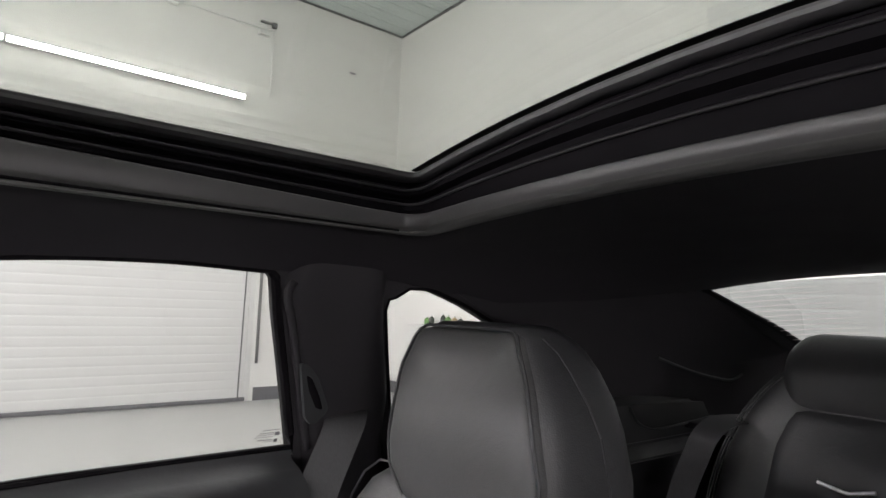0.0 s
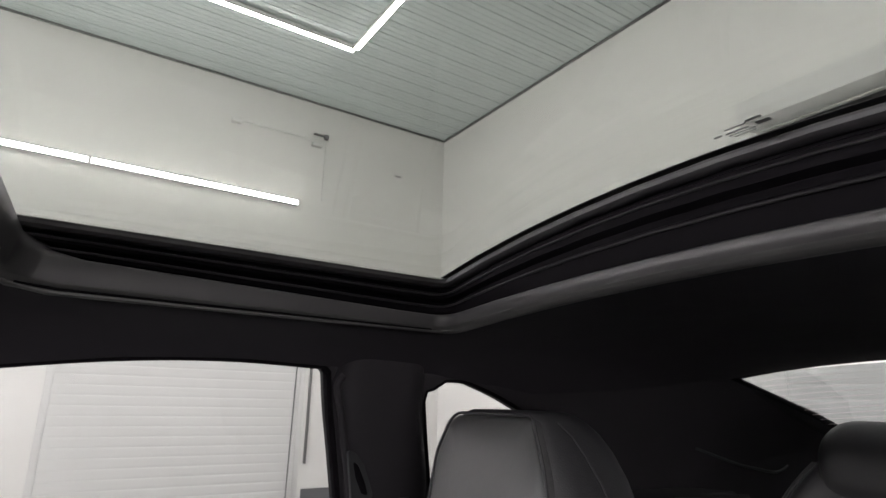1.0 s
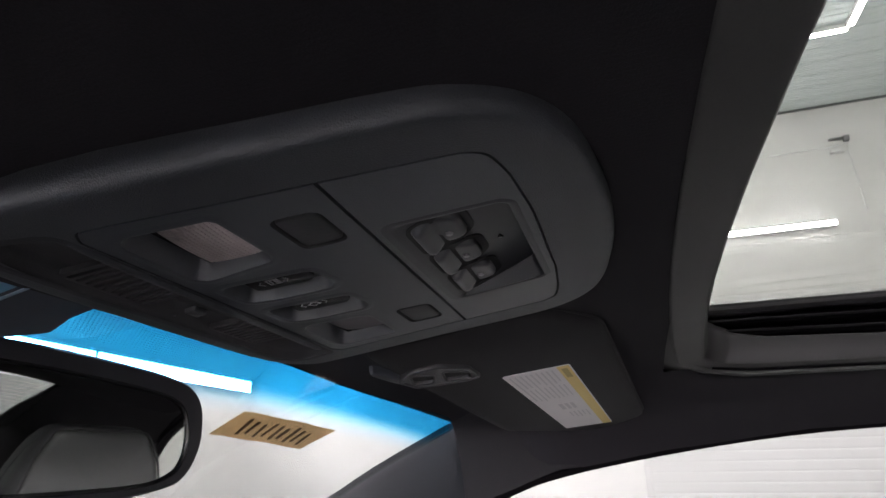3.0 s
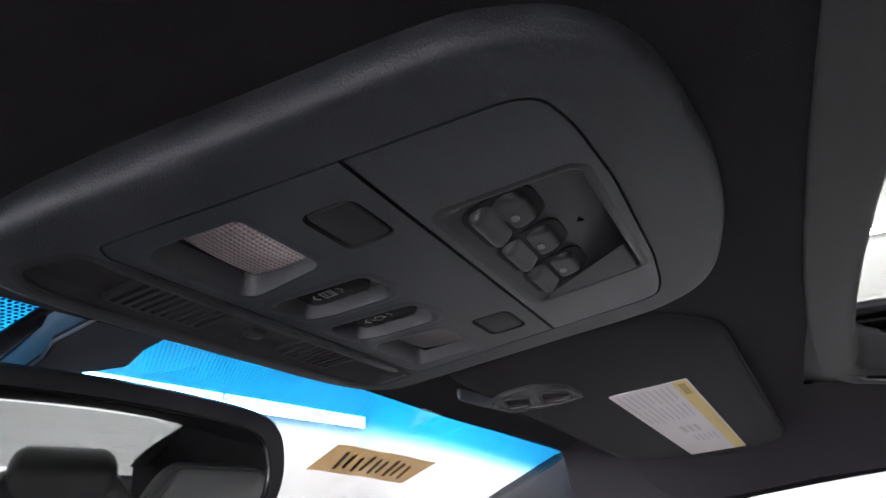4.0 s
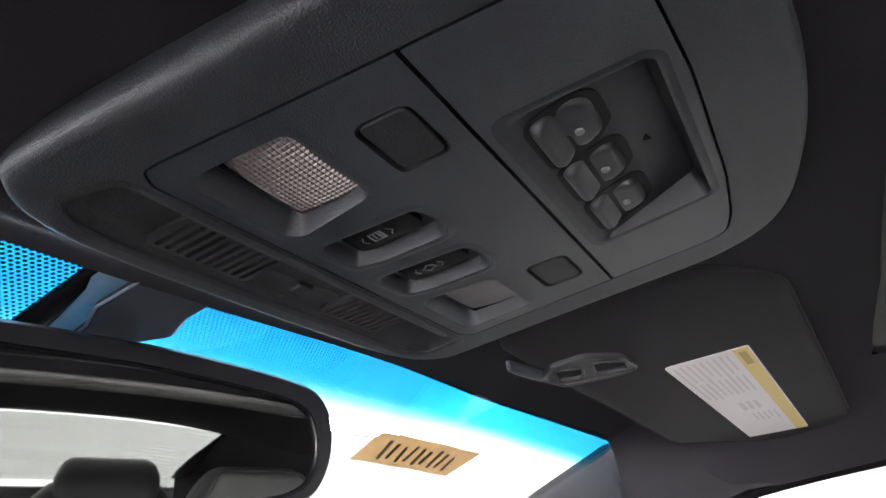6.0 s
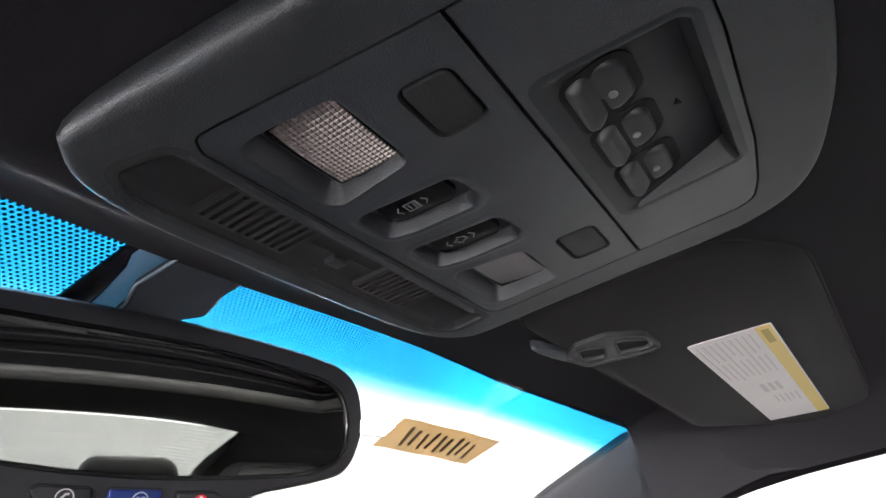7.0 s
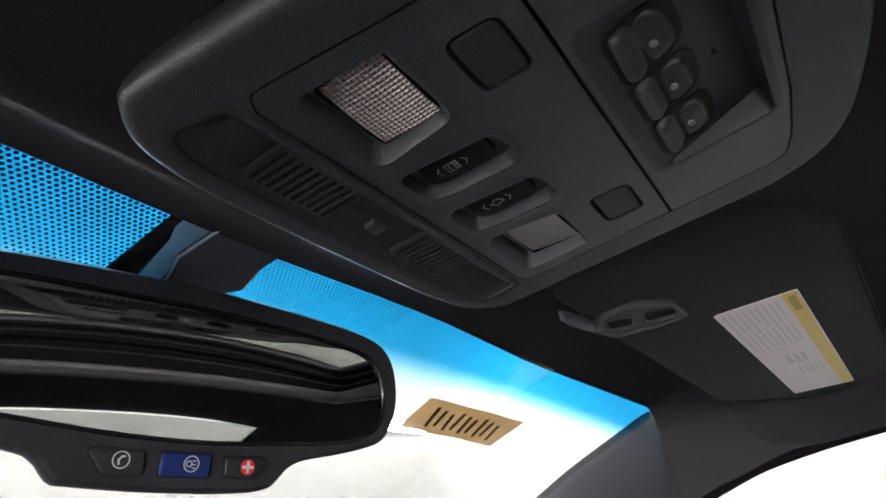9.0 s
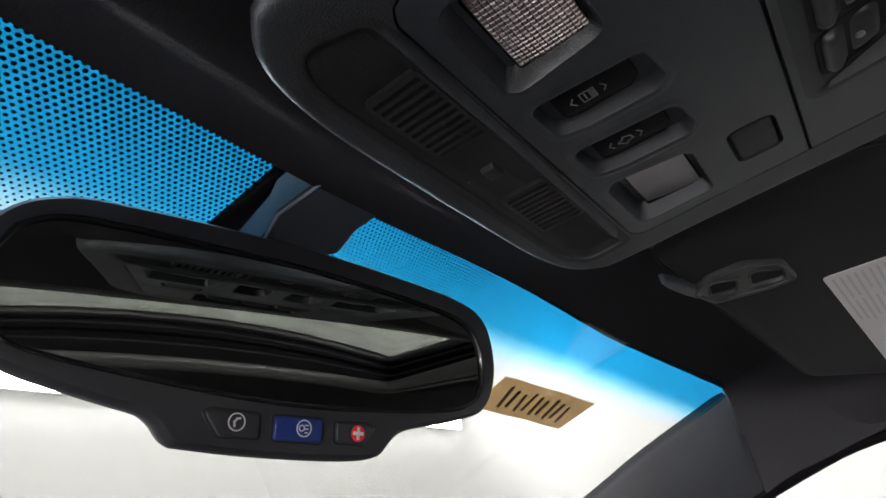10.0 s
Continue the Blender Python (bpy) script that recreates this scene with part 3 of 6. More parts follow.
def roof_sheet(dz, grow=0.0, lip=False):
    """A sheet over the cabin with the opening for the sunroof left out."""
    xs_in = [i / 10 * HOLE[0] for i in range(-10, 11)]
    k = 13
    ys = [0.297, 0.291, 0.284, 0.276, 0.268, 0.26, 0.25, 0.24, 0.23, 0.215, 0.2, 0.175, 0.15, 0.1, 0.06, HOLE[1]] + [HOLE[1] + (HOLE[2] - HOLE[1]) * i / 10 for i in range(1, 10)] + [HOLE[2]] + [-0.6, -0.7, -0.8, -0.9, -1.0, -1.1, -1.2, -1.3, -1.33]
    bm = bmesh.new()
    grid = []

    def spot(x, y):
        yy = y if y <= 0.1 else 0.1 + (y - 0.1) * (header_y(x) - 0.1) / 0.197
        return (x, yy, liner_z(x, yy) + dz)

    for r, y in enumerate(ys):
        xe = rail_x(y) + grow
        wing = [xe - (xe - HOLE[0]) * (i / k) ** 1.9 for i in range(k)]
        xs = [-x for x in wing] + xs_in + wing[::-1]
        grid.append([bm.verts.new(spot(x, y)) for x in xs])
    if lip:
        front = [(v.co.x, v.co.y + 0.004, v.co.z + 0.004) for v in grid[0]]
        front2 = [(v.co.x, v.co.y + 0.005, v.co.z + 0.016) for v in grid[0]]
        grid.insert(0, [bm.verts.new(p) for p in front])
        grid.insert(0, [bm.verts.new(p) for p in front2])
    off = 2 if lip else 0
    for r in range(len(grid) - 1):
        inside = off + 15 <= r < off + 25
        for c in range(len(grid[0]) - 1):
            if inside and k <= c < k + 20:
                continue
            bm.faces.new((grid[r][c], grid[r + 1][c], grid[r + 1][c + 1], grid[r][c + 1]))
    return bm


def shell(name, bm, mat, label, category):
    return tagged(part(name, bm, mat), label, category, "", "structure")


DOOR_WIN = spline([(-0.492, 1.034), (-0.454, 1.155), (-0.432, 1.223), (-0.4215, 1.262), (-0.4185, 1.272)], 4) + spline([(-0.410, 1.281), (-0.29, 1.285), (-0.166, 1.280), (-0.03, 1.264), (0.124, 1.236), (0.22, 1.203), (0.40, 1.115), (0.585, 1.005)], 5) + [(0.60, 0.985), (0.3, 1.015), (-0.2, 1.032)]
QUARTER_WIN = [(-0.662, 1.03), (-0.642, 1.086), (-0.615, 1.165), (-0.593, 1.234), (-0.595, 1.25), (-0.606, 1.2535)] + spline([(-0.627, 1.2675), (-0.66, 1.2675), (-0.693, 1.2605), (-0.773, 1.234), (-0.90, 1.178), (-1.0, 1.105), (-1.03, 1.045)], 4) + [(-1.03, 1.03)]


def side_wall(sgn):
    """One side of the cabin with its door and quarter openings."""
    outer = [(0.95, 0.2), (0.95, 0.88), (0.66, 0.985), (0.42, 1.128), (0.31, 1.185), (0.27, 1.19), (0.2, 1.222), (0.16, 1.236)] + [(y, rail_z(y)) for y in (0.124, 0.05, -0.03, -0.1, -0.166, -0.29, -0.40, -0.5, -0.60)] + [(-0.68, 1.30), (-0.80, 1.285), (-0.92, 1.27), (-1.05, 1.25), (-1.12, 1.2), (-1.2, 1.03), (-2.0, 1.0), (-2.0, 0.2)]
    opening = DOOR_WIN
    if sgn < 0:
        # the driver's door is left wide open, out of view, to let light in
        opening = [p for p in DOOR_WIN if p[1] > 1.04] + [(0.60, 0.985), (0.66, 0.6), (0.6, 0.36), (-0.35, 0.36), (-0.47, 0.5), (-0.5, 0.9)]
    bm = plate(outer, [opening, QUARTER_WIN], 0.0, 0.03)
    return bend(bm, lambda a, b, c: (sgn * (side_x(b) + c), a, b))


def pane(outline, gap, sgn, thick=0.004):
    bm = plate(inset(outline, -0.012), [], gap, gap + thick)
    return bend(bm, lambda a, b, c: (sgn * (side_x(b) + c), a, b))


def build_shell():
    shell("headliner", roof_sheet(0.0, lip=True), M_CLOTH, "black woven cloth headliner with a sunroof opening", "headliner")
    bm = roof_sheet(0.055, 0.03)
    bmesh.ops.recalc_face_normals(bm, faces=bm.faces[:])
    bmesh.ops.solidify(bm, geom=bm.faces[:], thickness=0.006)
    shell("roof_panel", bm, M_BODY, "black painted steel roof of the car", "roof")
    for sgn in (1, -1):
        shell("side_trim", side_wall(sgn), M_PILLAR, "black inner side trim with window openings", "side trim")
        # outer strip that closes the gap between the roof and the side
        ys = [0.25, 0.1, -0.1, -0.3, -0.5, -0.7, -0.9, -1.1, -1.3]
        rows = [[(sgn * (rail_x(y) + 0.002), y, rail_z(y) - 0.004), (sgn * (rail_x(y) + 0.035), y, rail_z(y) - 0.01), (sgn * (rail_x(y) + 0.035), y, rail_z(y) + 0.05)] for y in ys]
        shell("roof_rail", strip_surface(rows), M_BODY, "black painted roof rail above the door", "roof rail")
        if sgn > 0:
            w = holder("window_1")
            tagged(w, "clear door glass in a black rubber seal", "car window", "", "structure")
            part("pane", pane(DOOR_WIN, 0.012, sgn), M_SIDEGLASS, w).visible_shadow = False
            mark = bmesh.new()
            for a0, b0, wd, ht in ((-0.474, 1.062, 0.009, 0.0012), (-0.464, 1.062, 0.016, 0.0010), (-0.474, 1.054, 0.007, 0.0055), (-0.465, 1.058, 0.020, 0.0009), (-0.465, 1.0555, 0.024, 0.0008), (-0.465, 1.0525, 0.026, 0.0008), (-0.472, 1.044, 0.005, 0.0050), (-0.465, 1.048, 0.022, 0.0009), (-0.465, 1.0455, 0.014, 0.0008)):
                q = [(a0, b0), (a0 + wd, b0), (a0 + wd, b0 + ht), (a0, b0 + ht)]
                loft([[(sgn * (side_x(b) + 0.0112 + d), a, b) for a, b in q] for d in (0.0, 0.0004)], mark, cap_first=True, cap_last=True)
            part("glass_mark", mark, M_SKIRT, w, "small printed glass mark", smooth=False)
            part("seal", tube([(sgn * (side_x(z) + 0.002), y, z) for y, z in DOOR_WIN], 0.0065, 6, closed=True), M_SEAL_SHADE, w)
        w = holder("window_3" if sgn > 0 else "window_4")
        tagged(w, "small fixed quarter glass behind the pillar", "car window", "", "structure")
        part("pane", pane(QUARTER_WIN, 0.012, sgn), M_SIDEGLASS, w).visible_shadow = False
        part("seal", tube([(sgn * (side_x(z) + 0.003), y, z) for y, z in QUARTER_WIN], 0.004, 6, closed=True), M_SEAL_SHADE, w)
        # pillar between door and quarter glass
        fore = [(0.90, -0.520), (1.024, -0.507), (1.115, -0.479), (1.208, -0.447), (1.257, -0.428), (1.292, -0.436)]
        aft = [(0.90, -0.655), (1.09, -0.632), (1.24, -0.586), (1.292, -0.578)]
        rows = []
        for k in range(25):
            z = 0.90 + 0.392 * k / 24
            y0, y1 = lerp_table(fore, z), lerp_table(aft, z)
            row = []
            for j in range(21):
                e = math.cos(math.pi * j / 20)
                row.append((sgn * (side_x(z) + 0.004 - 0.028 * (1 - abs(e) ** 5) ** 0.6), (y0 + y1) / 2 + (y0 - y1) / 2 * e, z))
            rows.append(row)
        bm = loft(rows, closed=False)
        shell("b_pillar", bm, M_PILLAR, "black cloth-covered pillar trim behind the door", "pillar")
        # moulded strip between the door glass and the pillar cloth
        lip = spline([(1.035, -0.509), (1.115, -0.482), (1.208, -0.450), (1.250, -0.434), (1.268, -0.440)], 6)
        tagged(part("pillar_strip", tube([(sgn * (side_x(z) - 0.012), y, z) for z, y in lip], 0.0055, 10), M_PILLAR), "black moulded strip along the pillar edge", "trim", kind="structure")
        # cloth corner that rounds from the roof down to the door seal
        def corner(y, ax, out=0.0):
            zb = lerp_table([(-0.03, 1.268), (0.124, 1.240), (0.22, 1.207), (0.29, 1.178)], y)
            A = Vector((ax, y, liner_z(ax, y) - 0.0012))
            B = Vector((side_x(zb) - 0.005, y - 0.14 * max(0, y - 0.2), zb))
            k = min(1.0, max(0.0, (y - 0.16) / 0.108))
            C = Vector((0.576 + 0.020 * k, y, liner_z(ax, y) - 0.010))
            return [tuple(A * (1 - t) ** 2 + C * 2 * t * (1 - t) + B * t * t + Vector((out, 0, out))) for t in [i / 14 for i in range(15)]]

        rows = [corner(0.03, 0.47, 0.012), corner(0.07, 0.47, 0.002)] + [corner(y, 0.47 + 0.092 * ((y - 0.1) / 0.168) ** 1.5) for y in (0.10, 0.13, 0.16, 0.19, 0.22, 0.245, 0.268)]
        last = rows[-1]
        rows.append([(a + 0.006, b + 0.003, c + 0.004) for a, b, c in last])
        shell("corner_trim", strip_surface([[(sgn * a, b, c) for a, b, c in r] for r in rows]), M_PILLAR, "black cloth roof corner beside the windshield", "corner trim")
        # windshield pillar, tucked under the cloth at its rear edge
        sect = [(a + 0.003, b - 0.004, c + 0.002) for a, b, c in resample(last[4:], 9, closed=False)]
        P = spline([(0.597, 0.281, 1.2925), (0.611, 0.322, 1.2755), (0.636, 0.410, 1.237), (0.672, 0.500, 1.195), (0.745, 0.70, 1.105), (0.80, 0.95, 0.96)], 4)
        Q = spline([(0.604, 0.275, 1.185), (0.609, 0.32, 1.166), (0.626, 0.42, 1.128), (0.64, 0.50, 1.085), (0.66, 0.68, 0.986), (0.66, 0.95, 0.88)], 4)
        rows = [[tuple(Vector(sect[0]) + Vector((0.012, 0.014, 0.012)))] + sect]
        for p, q in zip(P, Q):
            p, q = Vector(p), Vector(q)
            rows.append([tuple(p + Vector((0.022, 0.012, 0.008)))] + [tuple(p.lerp(q, t) + Vector((-0.010, -0.008, 0.004)) * math.sin(math.pi * t)) for t in [i / 8 for i in range(9)]])
        rows = [[(sgn * a, b, c) for a, b, c in r] for r in rows]
        shell("a_pillar", strip_surface(rows), M_APILLAR, "dark grey trim of the windshield pillar", "pillar")
        # rear pillar panel between the quarter glass and the rear glass
        A = spline([(0.566, -0.66, 1.285), (0.575, -0.72, 1.262), (0.60, -0.86, 1.20), (0.635, -1.0, 1.10), (0.655, -1.08, 1.03)], 5)
        B = spline([(0.50, -1.2, 1.30), (0.478, -1.30, 1.292), (0.476, -1.46, 1.262), (0.474, -1.62, 1.228), (0.472, -1.82, 1.17)], 5)
        rows = []
        for p, q in zip(A, B):
            p, q = Vector(p), Vector(q)
            rows.append([tuple(p.lerp(q, t) + Vector((0.03, 0, 0.0)) * math.sin(math.pi * t)) for t in [i / 8 for i in range(9)]])
        rows.append([(r[0] + 0.02, r[1], 1.0) for r in rows[-1]])
        rows = [[(sgn * a, b, c) for a, b, c in r] for r in rows]
        shell("c_pillar", strip_surface(rows, 0.006), M_PILLAR, "black cloth-covered rear pillar panel", "pillar")
        tagged(part("coat_crease", tube([(sgn * x, y, z) for x, y, z in spline([(0.5868, -1.300, 1.147), (0.5845, -1.391, 1.1237), (0.5806, -1.465, 1.1058), (0.571, -1.52, 1.0955), (0.5608, -1.560, 1.0892), (0.5530, -1.585, 1.094), (0.5468, -1.601, 1.1039)], 4)], 0.0032, 8), M_TRIM2), "raised seam across the rear pillar panel", "trim", kind="structure")
        # moulded rear side panel with its arm rest
        prof = [(0.68, 1.066), (0.63, 1.062), (0.608, 1.048), (0.602, 1.02), (0.602, 0.965), (0.590, 0.957), (0.580, 0.945), (0.580, 0.93), (0.596, 0.905), (0.602, 0.86), (0.61, 0.40)]
        ys = (-0.66, -0.8, -0.95, -1.1, -1.25, -1.4, -1.55, -1.7)
        rows = [[(sgn * (px - 0.02 * max(0, -0.95 - y)), y, pz) for px, pz in prof] for y in ys]
        trim = holder("rear_side_panel")
        tagged(trim, "black leather-covered rear side panel with a pocket", "side panel", "", "structure")
        part("panel", strip_surface(rows, 0.008), M_LEATHER_DIM, trim)
        pk = resample(round_poly([(-1.205, 1.052), (-1.60, 1.036), (-1.56, 1.005), (-1.30, 0.994), (-1.235, 1.012)], [0.01, 0.01, 0.02, 0.03, 0.03], 5), 60)
        bm = slab(pk, 0.004, -0.0035, 0.002)
        part("pocket", bend(bm, lambda a, b, c: (sgn * (0.602 - 0.02 * max(0, -0.95 - a) + c), a, b)), M_DARKGAP, trim, "dark open pocket")
        part("pocket_lip", tube([(sgn * (0.596 - 0.02 * max(0, -0.95 - y)), y, z) for y, z in spline([(-1.205, 1.05), (-1.235, 1.012), (-1.30, 0.994), (-1.42, 0.997), (-1.55, 1.004)], 5)], 0.003, 6), M_TRIM2, trim)
        stitches([(sgn * (0.601 - 0.02 * max(0, -0.95 - y)), y, 0.972) for y in (-0.8, -1.0, -1.2, -1.4, -1.6)], trim)
        stitches([(sgn * (0.579 - 0.02 * max(0, -0.95 - y)), y, 0.94) for y in (-0.8, -1.0, -1.2, -1.4, -1.6)], trim)
    # windshield: pane and the printed band of dots on it
    ws = holder("windshield")
    tagged(ws, "clear windshield with a blue shade band and black dots", "windshield", "", "structure")
    rows = []
    for j in range(15):
        s = j / 14
        row = []
        for i in range(-16, 17):
            u = i / 16
            half = 0.585 + (0.84 - 0.585) * s
            x = u * half
            yf = header_y(x) - 0.02
            y = yf + (1.05 - 0.25 * u * u - yf) * s
            row.append((x, y, glass_z(x, y) + 0.002))
        rows.append(row)
    part("pane", strip_surface(rows, 0.004), M_WS, ws).visible_shadow = False
    return ws


def build_dots(ws):
    """The dot print along the top of the windshield, larger towards the header."""
    bm = bmesh.new()
    p = 0.0027
    row = 0
    y = 0.285
    while y < 0.400:
        x = -0.30 + (p / 2 if row % 2 else 0)
        while x < 0.125:
            yy = y - 0.291 + header_y(x)
            deep = yy - header_y(x)
            limit = 0.085 if x < -0.045 else 0.036
            if 0 <= deep < limit and not (-0.052 - 0.1 * deep < x < 0.004):
                r = (0.00094 if x < -0.045 else 0.00062) * (1 - 0.55 * deep / limit)
                z = glass_z(x, yy) + 0.0005
                vs = [bm.verts.new((x + r * math.cos(2 * math.pi * k / 7), yy + r * math.sin(2 * math.pi * k / 7), z - 0.36 * r * math.sin(2 * math.pi * k / 7))) for k in range(7)]
                bm.faces.new(vs)
            x += p
        y += p * 0.82
        row += 1
    o = part("dot_print", bm, M_PRINT, ws, "black printed dots", smooth=False)
    o["kind"] = "stuff"


def build_rest_of_cabin():
    # rear glass
    rg = holder("rear_window")
    tagged(rg, "sloping rear window glass above the rear seats", "car window", "", "structure")
    rows = []
    for j in range(9):
        s = j / 8
        rows.append([(u / 8 * (0.505 - 0.0 * s), -1.27 - 0.62 * s - 0.05 * (1 - (u / 8) ** 2), 1.325 - 0.03 * (u / 8) ** 2 - 0.155 * s - 0.04 * s * s) for u in range(-8, 9)])
    part("pane", strip_surface(rows, 0.004), M_REARGLASS, rg).visible_shadow = False
    for k in range(17):
        s = 0.05 + 0.053 * k
        row = [(u / 8 * 0.445, -1.27 - 0.62 * s - 0.05 * (1 - (u / 8 * 0.93) ** 2), 1.325 - 0.03 * (u / 8 * 0.93) ** 2 - 0.155 * s - 0.04 * s * s - 0.0025) for u in range(-8, 9)]
        part("heater_line", tube(row, 0.00035, 4), M_HEATER, rg)
    for sgn in (1, -1):
        part("edge_band", tube([(sgn * 0.474, -1.27, 1.302), (sgn * 0.474, -1.30, 1.293), (sgn * 0.475, -1.6, 1.225), (sgn * 0.474, -1.86, 1.145)], 0.006, 6), M_SEAL_SHADE, rg)
    shell("parcel_shelf", box((-0.66, -2.0, 0.985), (0.66, -1.42, 1.0), 0.004), M_CLOTH, "black carpeted shelf below the rear window", "parcel shelf")
    shell("car_floor", box((-0.8, -2.0, 0.18), (0.8, 1.0, 0.22)), M_CLOTH, "black carpeted floor of the car", "car floor")
    shell("firewall", box((-0.8, 0.95, 0.2), (0.8, 1.0, 0.97)), M_PANEL, "dark panel below the windshield", "firewall")
    shell("rear_bulkhead", box((-0.66, -2.02, 0.2), (0.66, -1.98, 1.1)), M_CLOTH, "dark panel behind the rear seats", "bulkhead")
    # door top pad along the window's lower edge
    prof = [(0.661, 1.034), (0.652, 1.036), (0.645, 1.030), (0.640, 1.024), (0.615, 1.018), (0.585, 1.004), (0.570, 0.975), (0.575, 0.90), (0.60, 0.80), (0.62, 0.3)]
    ys = [-0.488, -0.485, -0.45, -0.3, -0.1, 0.1, 0.3, 0.5, 0.6]
    rows = []
    for y in ys:
        d = 0.0 if y > -0.487 else -0.02
        drop = 0.0 if y < -0.2 else -0.045 * ((y + 0.2) / 0.8)
        rows.append([(px - d * (1 if i > 2 else 0), y, pz + drop) for i, (px, pz) in enumerate(prof)])
    door = holder("door_3")
    tagged(door, "black leather-topped passenger door panel, closed", "door", "", "structure")
    part("panel", strip_surface(rows, 0.006), M_LEATHER_DIM, door)
    part("belt_seal", tube([(0.654, y, 1.036 + (0.0 if y < -0.2 else -0.045 * ((y + 0.2) / 0.8))) for y in ys], 0.004, 6), M_SEAL_SHADE, door, "black rubber belt seal")


def build_outside():
    """Plain body below the glass: bonnet, boot, sills and the wheels it stands on."""
    prof = [(0.97, 0.985), (1.3, 0.955), (1.8, 0.88), (2.05, 0.78), (2.12, 0.62), (2.12, 0.3)]
    rows = []
    for y, z in prof:
        rows.append([(x, y - 0.12 * (x / 0.85) ** 2, z - 0.05 * (abs(x) / 0.85) ** 3) for x in [i / 8 * 0.85 for i in range(-8, 9)]])
    shell("bonnet", strip_surface(rows, 0.006), M_BODY, "black painted bonnet of the car", "bonnet")
    rows = []
    for y, z in ((-1.95, 1.06), (-2.2, 1.05), (-2.45, 1.02), (-2.52, 0.9), (-2.52, 0.35)):
        rows.append([(x, y + 0.1 * (x / 0.85) ** 2, z - 0.05 * (abs(x) / 0.85) ** 3) for x in [i / 8 * 0.85 for i in range(-8, 9)]])
    shell("boot_lid", strip_surface(rows, 0.006), M_BODY, "black painted boot lid of the car", "boot lid")
    for sgn in (1, -1):
        out = [(2.05, 0.30), (2.05, 0.70), (1.8, 0.83), (0.98, 0.93), (-0.60, 0.98), (-1.9, 1.0), (-2.45, 0.95), (-2.45, 0.35)]
        # the unseen opening for light, cut into the outer side too
        if sgn < 0:
            out[4:4] = [(0.95, 0.40), (-0.55, 0.40)]
        bm = plate(out, [], 0.0, 0.012)
        bend(bm, lambda a, b, c: (sgn * (0.84 + c - 0.02 * max(0, abs(a) - 1.6)), a, b))
        shell("body_side", bm, M_BODY, "black painted body side of the car", "body side")
        for y in (1.42, -1.46):
            wheel = holder("wheel", pose(sgn * 0.80, y, 0.335, 0, 90, 0))
            tagged(wheel, "black tyre on a grey alloy wheel standing on the floor", "wheel", "car wheels")
            ring = lambda r, h: [(r * math.cos(2 * math.pi * j / 40), r * math.sin(2 * math.pi * j / 40), h) for j in range(40)]
            part("tyre", loft([ring(0.235, -0.10), ring(0.30, -0.115), ring(0.328, -0.10), ring(0.335, -0.07), ring(0.335, 0.07), ring(0.328, 0.10), ring(0.30, 0.115), ring(0.235, 0.10), ring(0.235, -0.10)]), M_DARKGAP, wheel)
            rim = loft([ring(0.236, -0.10), ring(0.225, -0.09), ring(0.21, 0.0), ring(0.225, 0.09), ring(0.236, 0.10)])
            for k in range(5):
                a = 2 * math.pi * k / 5
                d, n = Vector((math.cos(a), math.sin(a), 0)), Vector((-math.sin(a), math.cos(a), 0))
                q = [d * 0.03 - n * 0.03, d * 0.22 - n * 0.018, d * 0.22 + n * 0.018, d * 0.03 + n * 0.03]
                for side in (-1, 1):
                    loft([[(p.x, p.y, side * 0.075) for p in q], [(p.x, p.y, side * 0.095) for p in q]], rim, cap_first=True, cap_last=True)
            loft([ring(0.06, -0.098), ring(0.06, 0.098)], rim, cap_first=True, cap_last=True)
            part("rim", rim, M_STEEL, wheel, "grey alloy rim")
ws_thing = build_shell()
build_rest_of_cabin()
build_dots(ws_thing)
build_outside()

# ---- the sunroof ----
def rrect(xr, yf, yr, rad, ns=10, nc=6):
    """A rounded rectangle about the car's middle, with evenly split sides."""
    out = []
    corners = [((xr, yf), (0, 90)), ((-xr, yf), (90, 180)), ((-xr, yr), (180, 270)), ((xr, yr), (270, 360))]
    arcs = []
    for (cx, cy), (a0, a1) in corners:
        ox, oy = cx - math.copysign(rad, cx), cy - rad if cy == yf else cy + rad
        arcs.append([(ox + rad * math.cos(radians(a0 + (a1 - a0) * j / nc)), oy + rad * math.sin(radians(a0 + (a1 - a0) * j / nc))) for j in range(nc + 1)])
    for i in range(4):
        out += arcs[i]
        a, b = arcs[i][-1], arcs[(i + 1) % 4][0]
        out += [(a[0] + (b[0] - a[0]) * j / ns, a[1] + (b[1] - a[1]) * j / ns) for j in range(1, ns)]
    return out


def crowned(pts, z, crown):
    return [(x, y, z + crown * (1 - min(1.0, (x / 0.39) ** 2))) for x, y in pts]


